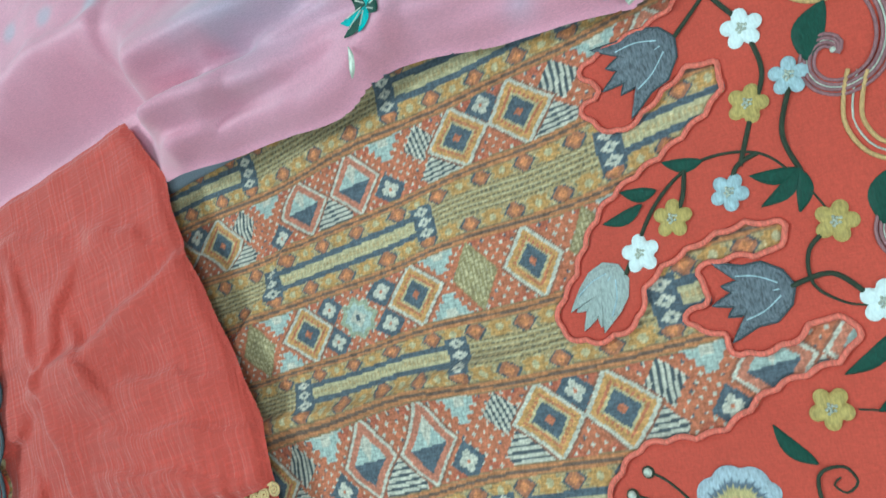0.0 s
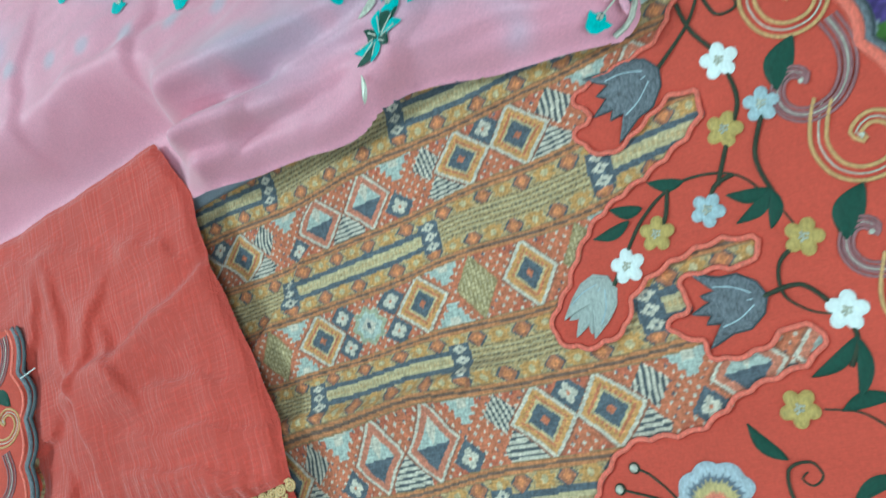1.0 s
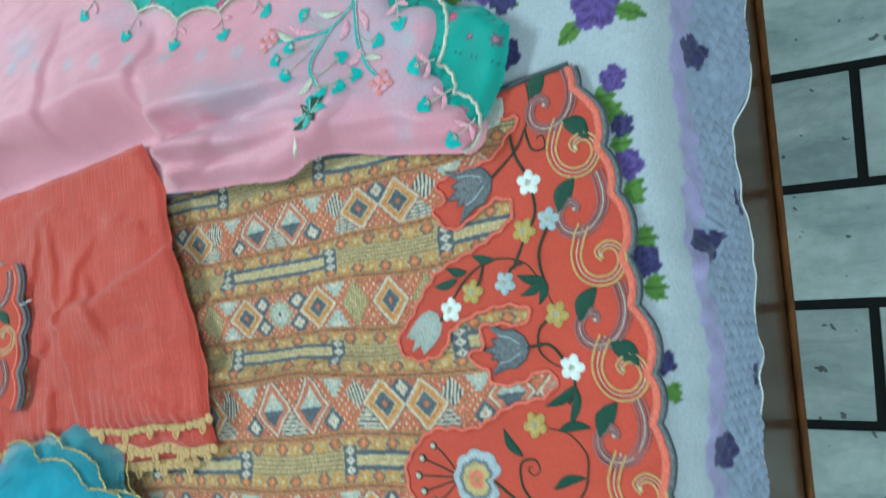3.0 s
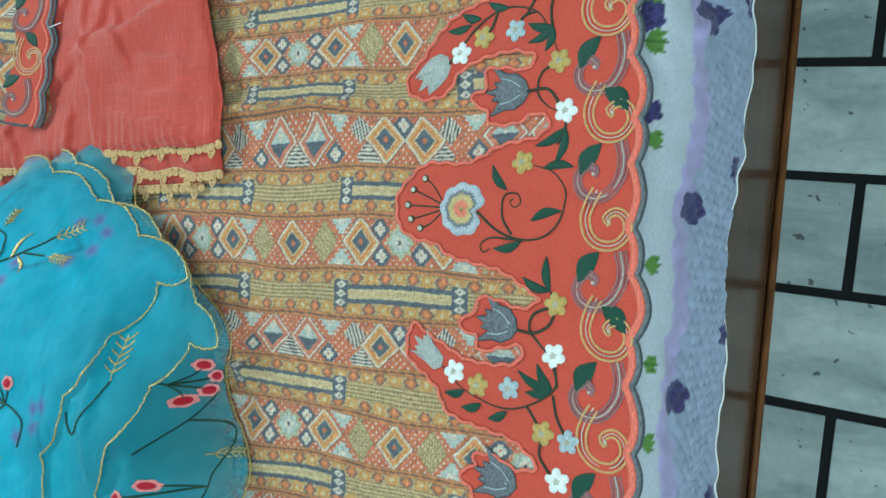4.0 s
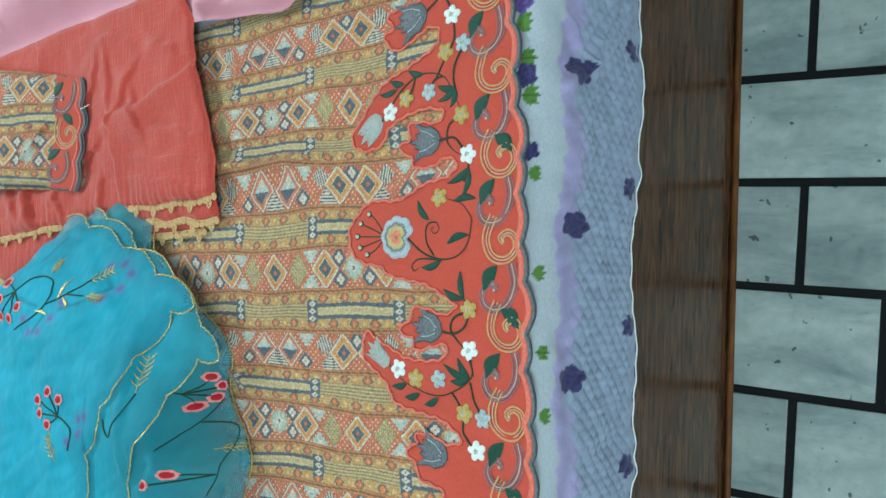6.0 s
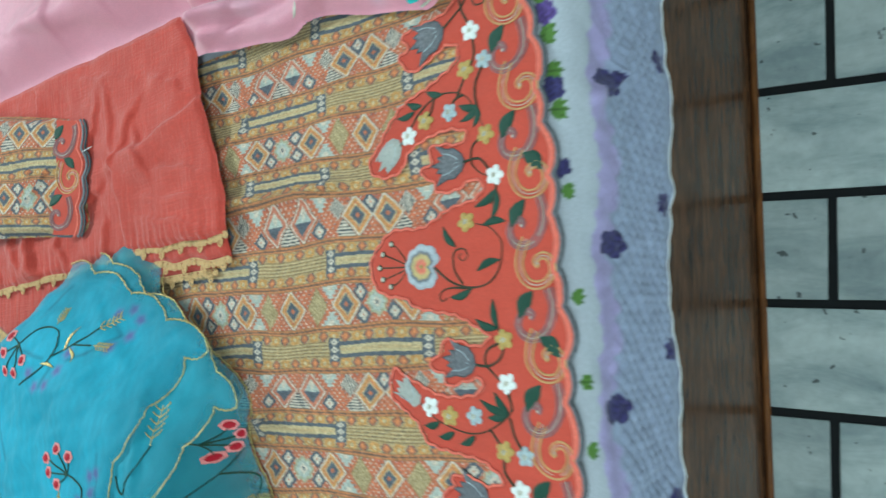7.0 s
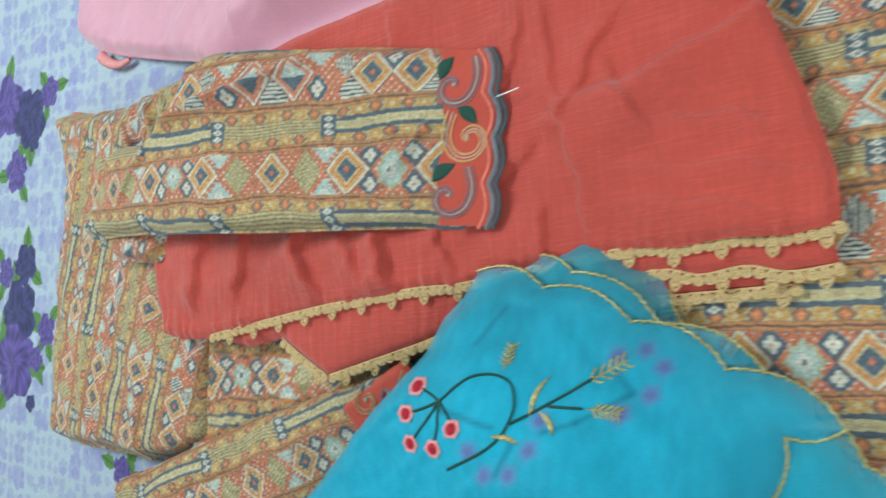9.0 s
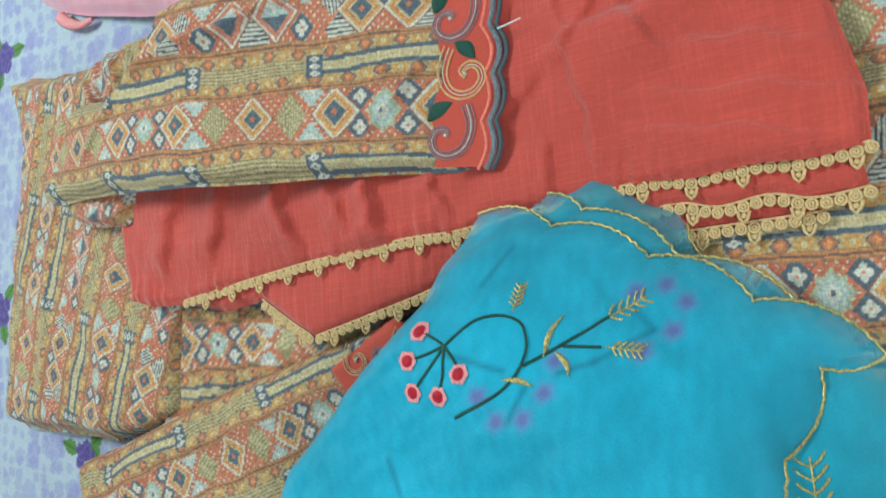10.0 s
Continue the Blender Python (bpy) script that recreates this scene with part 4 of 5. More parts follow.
def scroll(x, y, kind, parent, surface, size=1.0):
    """A spiral of two cords with a beaded line between them; its eye at x, y."""
    if kind == "gold":
        path = [(-0.013, 0.024), (-0.018, 0.012), (-0.020, 0.000), (-0.015, -0.013), (-0.004, -0.0195), (0.009, -0.0175), (0.0165, -0.007), (0.0135, 0.004), (0.0050, 0.0078), (-0.0025, 0.0025), (0.0012, -0.0035)]
        mat, gap = GOLDEN_TH, 0.0040
    else:
        path = [(0.019, 0.026), (0.023, 0.012), (0.0215, -0.002), (0.014, -0.014), (0.002, -0.0185), (-0.008, -0.015), (-0.0125, -0.006), (-0.0095, 0.003), (-0.003, 0.0055), (0.002, 0.002), (0.0008, -0.002)]
        mat, gap = MAUVE_TH, 0.0036
    p = spline([(x + size * a, y + size * b) for a, b in path], 0.002)
    g = np.gradient(p, axis=0)
    n = np.stack([-g[:, 1], g[:, 0]], 1) / (np.linalg.norm(g, axis=1)[:, None] + 1e-9)
    t = np.linspace(0, 1, len(p))[:, None]
    width = gap * size * np.minimum(1.05 - 0.4 * t, 9 * (1.02 - t))
    s = Shape()
    for side in (1, -1) if kind == "gold" else (1.15, 0.4, -0.4, -1.15):
        s.tube(p + side * width * n, (0.0011 if kind == "gold" else 0.00085) * size, surface, lift=0.0006)
    s.part("scroll", mat, parent, "ochre cord spiral" if kind == "gold" else "mauve-grey cord spiral")
    s = Shape()
    s.tube(p[::2], 0.00055 * size, surface, lift=0.0003)
    s.dome(x, y, [(0.0017 * math.cos(b * 0.63), 0.0017 * math.sin(b * 0.63)) for b in range(10)], surface, 0.0012, rings=2)
    s.part("scroll_beading", SILVER, parent)


for i in range(-4, 6):
    y = 0.168 + 0.0832 * i
    if -0.24 < y < 0.36:
        scroll(float(hem_x(y)) - 0.0300, y, "gold", hem_border, on_border, 0.98)
    y = 0.120 + 0.0838 * i
    if -0.24 < y < 0.39:
        scroll(float(hem_x(y)) - 0.044, y, "mauve", hem_border, on_border, 1.02)


# ---- kameez: back, folded shoulder and sleeves ----
def soft_edge(d, drop, width=0.01):
    """How far a cloth's rim sinks to what lies under it."""
    return -drop * np.exp(-(d / width) ** 2)


def turned_print(ax, ay, angle, k0, stretch=1.0, seed=3, wob=0.0):
    """The print laid along another direction: (ax, ay) is the middle of band k0."""
    c, s_ = math.cos(radians(angle)), math.sin(radians(angle))

    def colours(x, y, d):
        u = (x - ax) * c + (y - ay) * s_
        v = -(x - ax) * s_ + (y - ay) * c
        v = v + 0.003 * waves(x, y, seed, 0.1) + wob * np.sin(u * 11)
        return print_colours(u / stretch, k0 + v / (0.0885 * stretch), seed)
    return colours


cloth("back_panel", [(-0.92, 0.03), (-0.50, 0.02), (-0.38, 0.0), (-0.38, -0.32), (-0.95, -0.32), (-0.90, -0.10)], 0.0028,
      lambda x, y, d: pile_z(x) - 0.012 + 0.002 * waves(x, y, 61, 0.1), PRINTED, kameez, "folk-print cotton", turned_print(-0.70, -0.02, 4, -1, 1.05))
cloth("shoulder", spline([(-1.285, 0.318), (-1.178, 0.312), (-1.05, 0.312), (-0.92, 0.338), (-0.80, 0.30), (-0.80, 0.12), (-0.862, 0.04), (-0.868, 0.015), (-0.872, -0.05), (-0.878, -0.112),
                          (-0.981, -0.144), (-1.098, -0.147), (-1.225, -0.150), (-1.246, -0.11), (-1.243, 0.0), (-1.245, 0.072), (-1.232, 0.206)], 0.01, True), 0.0018,
      lambda x, y, d: pile_z(x) + soft_edge(d, 0.03, 0.012) + 0.0022 * waves(x, y, 62, 0.11, 0.2, 0.5) + crease(x, y, -1.0, 0.30, -0.94, 0.20, 0.012, 0.012)
      + crease(x, y, -1.05, 0.28, -0.99, 0.22, 0.008, 0.010) + crease(x, y, -1.10, 0.24, -1.13, -0.1, 0.012, 0.004) + crease(x, y, -0.97, 0.1, -1.0, -0.12, 0.010, 0.003)
      + fold(x, y, -1.035, 0.31, -0.985, 0.16, 0.007, 0.009) + fold(x, y, -1.005, 0.31, -0.965, 0.17, 0.006, 0.008) + fold(x, y, -0.975, 0.31, -0.93, 0.20, 0.006, 0.007) + fold(x, y, -1.15, 0.30, -1.19, 0.0, 0.010, 0.005),
      PRINTED, kameez, "folk-print cotton shoulder, folded over", turned_print(-1.06, 0.06, 78, 0, 0.95, 7, 0.006))
cloth("second_sleeve", [(-1.03, -0.170), (-0.955, -0.142), (-0.875, -0.106), (-0.80, -0.073), (-0.707, -0.038), (-0.62, -0.005), (-0.50, 0.01), (-0.48, -0.30), (-0.98, -0.30)], 0.0018,
      lambda x, y, d: pile_z(x) + 0.012 + soft_edge(d, 0.014, 0.006) + 0.002 * waves(x, y, 63, 0.1, 1.9, 0.5) + crease(x, y, -0.95, -0.17, -0.65, -0.06, 0.009, 0.004),
      PRINTED, kameez, "folk-print cotton sleeve", turned_print(-0.80, -0.098, 24, -0.5, 0.95, 9))
second_cuff = cloth("second_cuff", [(-0.67, -0.045), (-0.60, 0.005), (-0.555, -0.02), (-0.56, -0.08), (-0.63, -0.09)], 0.003, lambda x, y, d: pile_z(x) + 0.016 + soft_edge(d, 0.006, 0.004), CORAL_HEM, kameez, "coral applique cuff")
for i in range(3):
    scroll(-0.635 + 0.026 * i, -0.035 + 0.008 * i, "mauve" if i % 2 else "gold", second_cuff, lambda x, y: pile_z(x) + 0.0165, 0.6)


# ---- trousers with lace ----
trousers = thing("trousers", (-0.6, 0.2, 0.78), "coral crinkled cotton trousers with golden lace trims, folded", "trousers")
leg_right = [(-0.312, 0.404), (-0.298, 0.385), (-0.280, 0.355), (-0.266, 0.298), (-0.238, 0.228), (-0.216, 0.163), (-0.212, 0.120)]
lace_top = [(-0.214, 0.126), (-0.25, 0.118), (-0.29, 0.117), (-0.33, 0.110), (-0.364, 0.110), (-0.45, 0.095), (-0.529, 0.078), (-0.584, 0.072), (-0.694, 0.052), (-0.833, 0.020), (-0.851, 0.015)]
lace_left = [(-0.851, 0.013), (-0.90, 0.010), (-0.931, 0.016), (-0.949, 0.075), (-0.969, 0.128), (-0.975, 0.20), (-0.90, 0.295), (-0.82, 0.321), (-0.773, 0.330), (-0.65, 0.354), (-0.519, 0.376), (-0.40, 0.391), (-0.33, 0.402)]


CORAL_FOLDS = [(-0.404, 0.135, -0.425, 0.225, 0.008, 0.0075), (-0.43, 0.222, -0.27, 0.285, 0.011, 0.0085), (-0.385, 0.30, -0.43, 0.225, 0.008, 0.006), (-0.39, 0.262, -0.355, 0.205, 0.007, 0.006),
               (-0.37, 0.178, -0.23, 0.160, 0.010, 0.0065), (-0.36, 0.15, -0.25, 0.132, 0.007, 0.006), (-0.46, 0.20, -0.51, 0.168, 0.009, 0.007), (-0.47, 0.315, -0.485, 0.25, 0.007, 0.005),
               (-0.455, 0.33, -0.43, 0.24, 0.007, 0.005), (-0.60, 0.30, -0.62, 0.345, 0.007, 0.005), (-0.34, 0.21, -0.25, 0.20, 0.010, 0.005), (-0.35, 0.33, -0.29, 0.30, 0.011, 0.005), (-0.45, 0.15, -0.44, 0.105, 0.006, 0.005),
               (-0.725, 0.132, -0.700, 0.072, 0.009, 0.013), (-0.625, 0.132, -0.602, 0.080, 0.009, 0.012), (-0.665, 0.130, -0.640, 0.090, 0.007, 0.008), (-0.80, 0.13, -0.805, 0.06, 0.010, 0.009),
               (-0.555, 0.128, -0.540, 0.095, 0.007, 0.007), (-0.86, 0.12, -0.88, 0.05, 0.012, 0.008), (-0.52, 0.35, -0.40, 0.33, 0.012, 0.004)]


def coral_relief(x, y):
    z = 0.0018 * waves(x, y, 71, 0.11) + 0.0007 * waves(x, y, 72, 0.05)
    for f in CORAL_FOLDS:
        z = z + 1.35 * fold(x, y, *f)
    # gathers where the lace is sewn on
    hem_y = np.interp(x, [-0.93, -0.833, -0.694, -0.529, -0.364, -0.214], [0.010, 0.020, 0.052, 0.078, 0.107, 0.120])
    return z + 0.0016 * waves(x, 0.2 * y, 74, 0.022, 0.0, 0.2) * np.exp(-np.maximum(y - hem_y, 0) / 0.022)


def leg_z(layer):
    def height(x, y, d):
        return trouser_z(x) - 0.0075 * layer + 0.4 ** layer * coral_relief(x, y) + soft_edge(d, 0.007 if layer else 0.005, 0.005)
    return height


top_outline = np.array(leg_right[:-1] + lace_top + lace_left)
cloth("lower_leg", [(-0.27, 0.2), (-0.246, 0.082), (-0.337, 0.072), (-0.5, 0.06), (-0.5, 0.2)], 0.003, leg_z(2), CORAL, trousers)
cloth("upper_leg_lining", [(-0.26, 0.2), (-0.222, 0.12), (-0.216, 0.097), (-0.25, 0.091), (-0.28, 0.095), (-0.315, 0.088), (-0.345, 0.092), (-0.50, 0.055), (-0.571, 0.022), (-0.636, -0.001), (-0.685, -0.018), (-0.716, -0.003), (-0.753, 0.018),
                        (-0.80, 0.006), (-0.86, 0.014), (-0.86, 0.1), (-0.6, 0.2)], 0.003, leg_z(1), CORAL, trousers)
top_leg = cloth("top_leg", top_outline, 0.002, leg_z(0), CORAL, trousers)


def lace(line, surface, parent):
    """A narrow trim of crocheted rings with a drop at every fourth one."""
    p = spline(line, 0.001)
    run = np.concatenate([[0], np.cumsum(np.linalg.norm(np.diff(p, axis=0), axis=1))])
    s = Shape()
    count = int(run[-1] / 0.0092)
    for i in range(count + 1):
        at = np.array([np.interp(i * 0.0092, run, p[:, 0]), np.interp(i * 0.0092, run, p[:, 1])])
        for r, n in ((0.0037, 10), (0.0016, 6)):
            s.tube([(at[0] + r * math.cos(6.283 * k / n), at[1] + r * math.sin(6.283 * k / n)) for k in range(n)], 0.00115, surface, closed=True, sides=5, lift=0.0012 + 0.0005 * math.sin(i * 1.9))
        if i % 4 == 1:
            drop = [(at[0] - 0.0042, at[1] - 0.003), (at[0] - 0.003, at[1] - 0.0085), (at[0], at[1] - 0.0115), (at[0] + 0.003, at[1] - 0.0085), (at[0] + 0.0042, at[1] - 0.003)]
            s.tube(drop, 0.0013, surface, sides=5, lift=0.001)
            s.dome(at[0], at[1] - 0.0065, [(0.0022 * math.cos(b), 0.0022 * math.sin(b)) for b in range(6)], surface, 0.001, rings=2)
    s.tube(p[::6] + np.array([0, 0.0046]), 0.0009, surface, lift=0.001)
    return s.part("lace_trim", LACE, parent, "golden crocheted lace")


def shift(line, dy):
    return [(x, y + dy) for x, y in line]


lace(shift(lace_top[:6], -0.003), lambda x, y: trouser_z(x) - 0.004, trousers)
lace(shift(lace_top[5:], -0.003), lambda x, y: trouser_z(x) - 0.004, trousers)
lace([(-0.216, 0.094), (-0.25, 0.088), (-0.28, 0.092), (-0.315, 0.085), (-0.345, 0.089), (-0.40, 0.080)], lambda x, y: trouser_z(x) - 0.012, trousers)
lace([(-0.246, 0.079), (-0.29, 0.074), (-0.337, 0.069), (-0.38, 0.064)], lambda x, y: trouser_z(x) - 0.018, trousers)
lace([(-0.55, 0.030), (-0.571, 0.020), (-0.636, -0.003), (-0.685, -0.020)], lambda x, y: trouser_z(x) - 0.011, trousers)
lace([(-0.69, -0.018), (-0.716, -0.005), (-0.753, 0.016)], lambda x, y: trouser_z(x) - 0.011, trousers)
s = Shape()
s.tube(spline([(x - 0.006, y) for x, y in leg_right], 0.004), 0.0005, lambda x, y: trouser_z(x) + coral_relief(x, y) - 0.0052, lift=0.0)
s.part("side_seam", CORAL, top_leg)


# ---- kameez: the upper sleeve, on the trousers ----
sleeve_outline = np.concatenate([scalloped([(-0.489, 0.127), (-0.485, 0.18), (-0.484, 0.23), (-0.492, 0.289)], 0.04, 0.006, side=-1),
                                 spline([(-0.492, 0.291), (-0.537, 0.296), (-0.643, 0.306), (-0.822, 0.316), (-0.86, 0.285), (-0.92, 0.235), (-1.01, 0.232), (-1.044, 0.175), (-1.073, 0.129),
                                         (-0.95, 0.128), (-0.764, 0.126), (-0.58, 0.129), (-0.50, 0.127)], 0.01)])


def sleeve_relief(x, y, d=None):
    z = sleeve_z(x) + 0.0016 * waves(x, y, 81, 0.10) + crease(x, y, -0.88, 0.245, -0.66, 0.30, 0.010, 0.011) + crease(x, y, -0.60, 0.165, -0.55, 0.225, 0.005, 0.005)
    z = z + crease(x, y, -0.63, 0.24, -0.58, 0.215, 0.005, 0.004) + crease(x, y, -0.90, 0.23, -0.96, 0.17, 0.010, 0.006) + crease(x, y, -0.63, 0.155, -0.60, 0.13, 0.005, 0.004)
    if d is not None:
        z = z + soft_edge(d, 0.016, 0.008)
    return z


cloth("sleeve", sleeve_outline, 0.0013, sleeve_relief, PRINTED, kameez, "folk-print cotton sleeve with embroidered coral cuff", turned_print(-0.715, 0.183, 0.5, -1, 1.04, 5))
cloth("sleeve_inside", spline([(-1.070, 0.132), (-1.045, 0.112), (-1.004, 0.100), (-0.955, 0.098), (-0.930, 0.104), (-0.93, 0.150), (-1.05, 0.155)], 0.006, True), 0.0024,
      lambda x, y, d: np.minimum(sleeve_z(x) - 0.020, pile_z(x) + 0.030) + soft_edge(d, 0.012, 0.006) + 0.0014 * waves(x, y, 83, 0.04), PRINTED, kameez, "inner side of the folded sleeve", turned_print(-1.0, 0.10, 30, 0, 0.95, 11))
cuff = cloth("cuff", np.concatenate([scalloped([(-0.539, 0.131), (-0.542, 0.182), (-0.534, 0.218), (-0.543, 0.260), (-0.542, 0.292)][::-1], 0.02, 0.002),
                                     scalloped([(-0.492, 0.130), (-0.488, 0.18), (-0.487, 0.23), (-0.495, 0.287)], 0.04, 0.006, side=-1)]), 0.002,
             lambda x, y, d: sleeve_relief(x, y) + 0.0016 - 0.012 * np.exp(-((-0.478 - x) / 0.008) ** 2), CORAL_HEM, kameez, "coral applique cuff")


def on_cuff(x, y):
    return sleeve_relief(x, y) + 0.0014


for off, r, mat in ((0.014, 0.0018, SALMON), (0.008, 0.0030, GREY_TH), (0.002, 0.0024, DARK_TH)):
    s = Shape()
    s.tube(scalloped([(-0.489 - off, 0.128), (-0.485 - off, 0.18), (-0.484 - off, 0.23), (-0.492 - off, 0.289)], 0.04, 0.006, side=-1), r, on_cuff, flat=0.5, lift=-0.001 if off < 0.01 else 0)
    s.part("edge_band", mat, cuff)
for i, (x, y) in enumerate(((-0.527, 0.258), (-0.515, 0.210), (-0.530, 0.158))):
    scroll(x, y, "gold" if i == 1 else "mauve", cuff, on_cuff, 0.95)
for a in ((-0.541, 0.264, -0.530, 0.284), (-0.522, 0.236, -0.506, 0.222), (-0.545, 0.171, -0.525, 0.186)):
    leaf(*a, 0.0075, GREEN_TH, cuff, on_cuff)
s = Shape()
s.tube(spline([(-0.484, 0.243), (-0.474, 0.245), (-0.462, 0.248)], 0.002), 0.0006, lambda x, y: 0 * x + 0.803)
tagged(s.part("thread_end", WHITE_TH, None), "loose white thread at the cuff", "thread")


# ---- turquoise sheer dupatta ----
turquoise_dupatta = thing("turquoise_dupatta", (-0.4, -0.15, 0.80), "turquoise sheer organza dupatta with gold scalloped edge and red berries, heaped", "dupatta")
AQ, AQ_DEEP, AQ_LIGHT, GHOST = srgb(24, 172, 204), srgb(24, 150, 172), srgb(96, 190, 210), srgb(120, 128, 190)
GHOSTS = [(-0.360, 0.027), (-0.341, 0.032), (-0.327, 0.020), (-0.333, 0.000), (-0.349, -0.014), (-0.437, -0.064), (-0.417, -0.061), (-0.406, -0.043),
          (-0.404, -0.022), (-0.452, -0.048), (-0.31, -0.155), (-0.297, -0.15), (-0.303, -0.172), (-0.325, -0.185), (-0.52, -0.16), (-0.535, -0.175)]


def heap_z(x, y):
    """The heap rises inwards from its scalloped edge and sinks towards its rims."""
    rim = np.interp(y, [-0.38, -0.21, -0.125, -0.055, 0.018, 0.05, 0.1], [-0.78, -0.72, -0.685, -0.625, -0.553, -0.535, -0.46])
    depth = -0.484 * (x + 0.3) - 0.875 * (y - 0.03)
    return 0.808 + 0.075 * ramp01(depth / 0.15) * ramp01((x - rim + 0.01) / 0.075) - 0.026 * ramp01(-depth / 0.06)


GHOST_STEMS = [(-0.345, 0.000, -0.378, -0.022), (-0.378, -0.022, -0.400, -0.030), (-0.420, -0.040, -0.428, -0.064), (-0.437, -0.030, -0.480, -0.020), (-0.300, -0.130, -0.290, -0.19), (-0.47, 0.03, -0.455, 0.06),
               (-0.36, 0.015, -0.345, 0.000), (-0.53, -0.10, -0.50, -0.16)]


def sheer_colours(base, ghosts=True):
    """Colours with the cover as fourth value: the single cloth thins out to its rim."""
    def colours(x, y, d):
        mix = np.clip(0.5 + 0.35 * waves(x, y, 91, 0.14) + 0.12 * waves(x, y, 92, 0.04), 0, 1)[:, None]
        out = np.array(base)[None] * (0.86 + 0.24 * mix)
        out = out * (1 + 0.05 * waves(x + y, x - y, 98, 0.018, 0.4, 0.3))[:, None]
        thin = (np.exp(-d / 0.02) * 0.30)[:, None]
        out = out * (1 - thin) + np.array(AQ_LIGHT)[None] * thin
        if ghosts:
            for ax, ay, bx, by in GHOST_STEMS:
                t = np.clip(((x - ax) * (bx - ax) + (y - ay) * (by - ay)) / ((bx - ax) ** 2 + (by - ay) ** 2), 0, 1)
                m = 0.55 * np.exp(-(np.hypot(x - ax - t * (bx - ax), y - ay - t * (by - ay)) / 0.0022) ** 2)[:, None]
                out = out * (1 - m) + np.array(srgb(20, 104, 130))[None] * m
            for gx, gy in GHOSTS:
                r = np.hypot(x - gx, y - gy) * (1 + 0.12 * np.sin(5 * np.arctan2(y - gy, x - gx)))
                m = np.exp(-(r / 0.0076) ** 4)[:, None] * 0.6
                out = out * (1 - m) + np.array(GHOST)[None] * m
                m = np.exp(-(r / 0.0045) ** 4)[:, None] * 0.6
                out = out * (1 - m) + np.array(srgb(112, 84, 160))[None] * m
        cover = 0.90 - 0.42 * np.exp(-(d / 0.03) ** 1.5) + 0.04 * waves(x, y, 99, 0.05)
        return np.concatenate([out, np.clip(cover, 0.3, 0.97)[:, None]], 1)
    return colours


def sheer_z(level):
    def height(x, y, d):
        z = heap_z(x, y) + 0.007 * (level - 2) + 0.0030 * waves(x, y, 93 + level, 0.12) + 0.0012 * waves(x, y, 97, 0.04)
        z = z + crease(x, y, -0.42, 0.05, -0.30, -0.05, 0.012, 0.003) + crease(x, y, -0.27, -0.06, -0.22, -0.20, 0.010, 0.006) + crease(x, y, -0.35, 0.06, -0.45, 0.07, 0.008, 0.003)
        drop = 0.010 if level == 0 else 0.005
        if level == 0:
            # the lowest cloth falls to the kameez along its free side
            z = z - (z - 0.776) * ramp01((x + 0.25) / 0.07) * (1 - ramp01(d / 0.055))
        return z + soft_edge(d, drop, 0.02 if level == 0 else 0.006)
    return height


outer = spline([(-0.412, 0.128), (-0.385, 0.124), (-0.343, 0.085), (-0.326, 0.054), (-0.270, 0.013), (-0.206, -0.035), (-0.178, -0.070), (-0.179, -0.105), (-0.163, -0.137), (-0.144, -0.160),
                (-0.131, -0.190), (-0.136, -0.220), (-0.145, -0.260), (-0.16, -0.38)], 0.006)
left_rim = [(-0.78, -0.38), (-0.72, -0.21), (-0.685, -0.125), (-0.625, -0.055), (-0.553, 0.018), (-0.535, 0.050), (-0.495, 0.090), (-0.448, 0.100)]
lower_outline = np.concatenate([outer, spline(left_rim, 0.008)])
cloth("lower_layer", lower_outline, 0.0032, sheer_z(0), SHEER, turquoise_dupatta, "single sheer layer", sheer_colours(AQ_DEEP, False))
CUSPS_MID = [(-0.440, 0.104), (-0.411, 0.090), (-0.336, 0.051), (-0.259, 0.020), (-0.195, -0.035), (-0.158, -0.072), (-0.186, -0.073), (-0.200, -0.115), (-0.208, -0.168), (-0.216, -0.215), (-0.25, -0.38)]
CUSPS_TOP = [(-0.500, 0.090), (-0.430, 0.077), (-0.356, 0.052), (-0.284, 0.021), (-0.206, -0.012), (-0.243, -0.021), (-0.258, -0.076), (-0.272, -0.135), (-0.290, -0.195), (-0.33, -0.38)]
mid_line, top_line = arcs(CUSPS_MID, 0.14), arcs(CUSPS_TOP, 0.15)
cloth("middle_layer", np.concatenate([mid_line, np.array(left_rim[:-1]), np.array([(-0.46, 0.09)])]), 0.003, sheer_z(1), SHEER, turquoise_dupatta, "", sheer_colours(srgb(26, 160, 186), False))
cloth("upper_layer", np.concatenate([top_line, np.array([(-0.77, -0.38), (-0.705, -0.21), (-0.67, -0.125), (-0.61, -0.055), (-0.545, 0.015), (-0.525, 0.05)])]), 0.0024, sheer_z(2), SHEER,
      turquoise_dupatta, "", sheer_colours(AQ))
for line, level in ((mid_line, 1), (top_line, 2), (outer[14:], 0)):
    s = Shape()
    hz = sheer_z(level)
    s.tube(np.array(line) + 0.0006 * np.sin(np.arange(len(line)) * 2.4)[:, None], 0.0011, lambda x, y: hz(x, y, 0.003 + 0 * x), lift=0.0006 if level else -0.004)
    s.part("gold_edging", GOLD, turquoise_dupatta, "gold thread scallops")


def on_heap(x, y):
    return sheer_z(2)(x, y, 1.0 + 0 * x) + 0.0006


def on_mid(x, y):
    return sheer_z(1)(x, y, 1.0 + 0 * x) + 0.0006


def on_low(x, y):
    return sheer_z(0)(x, y, np.maximum(edge_distance(x, y, lower_outline)[0], 0.0)) + 0.0012


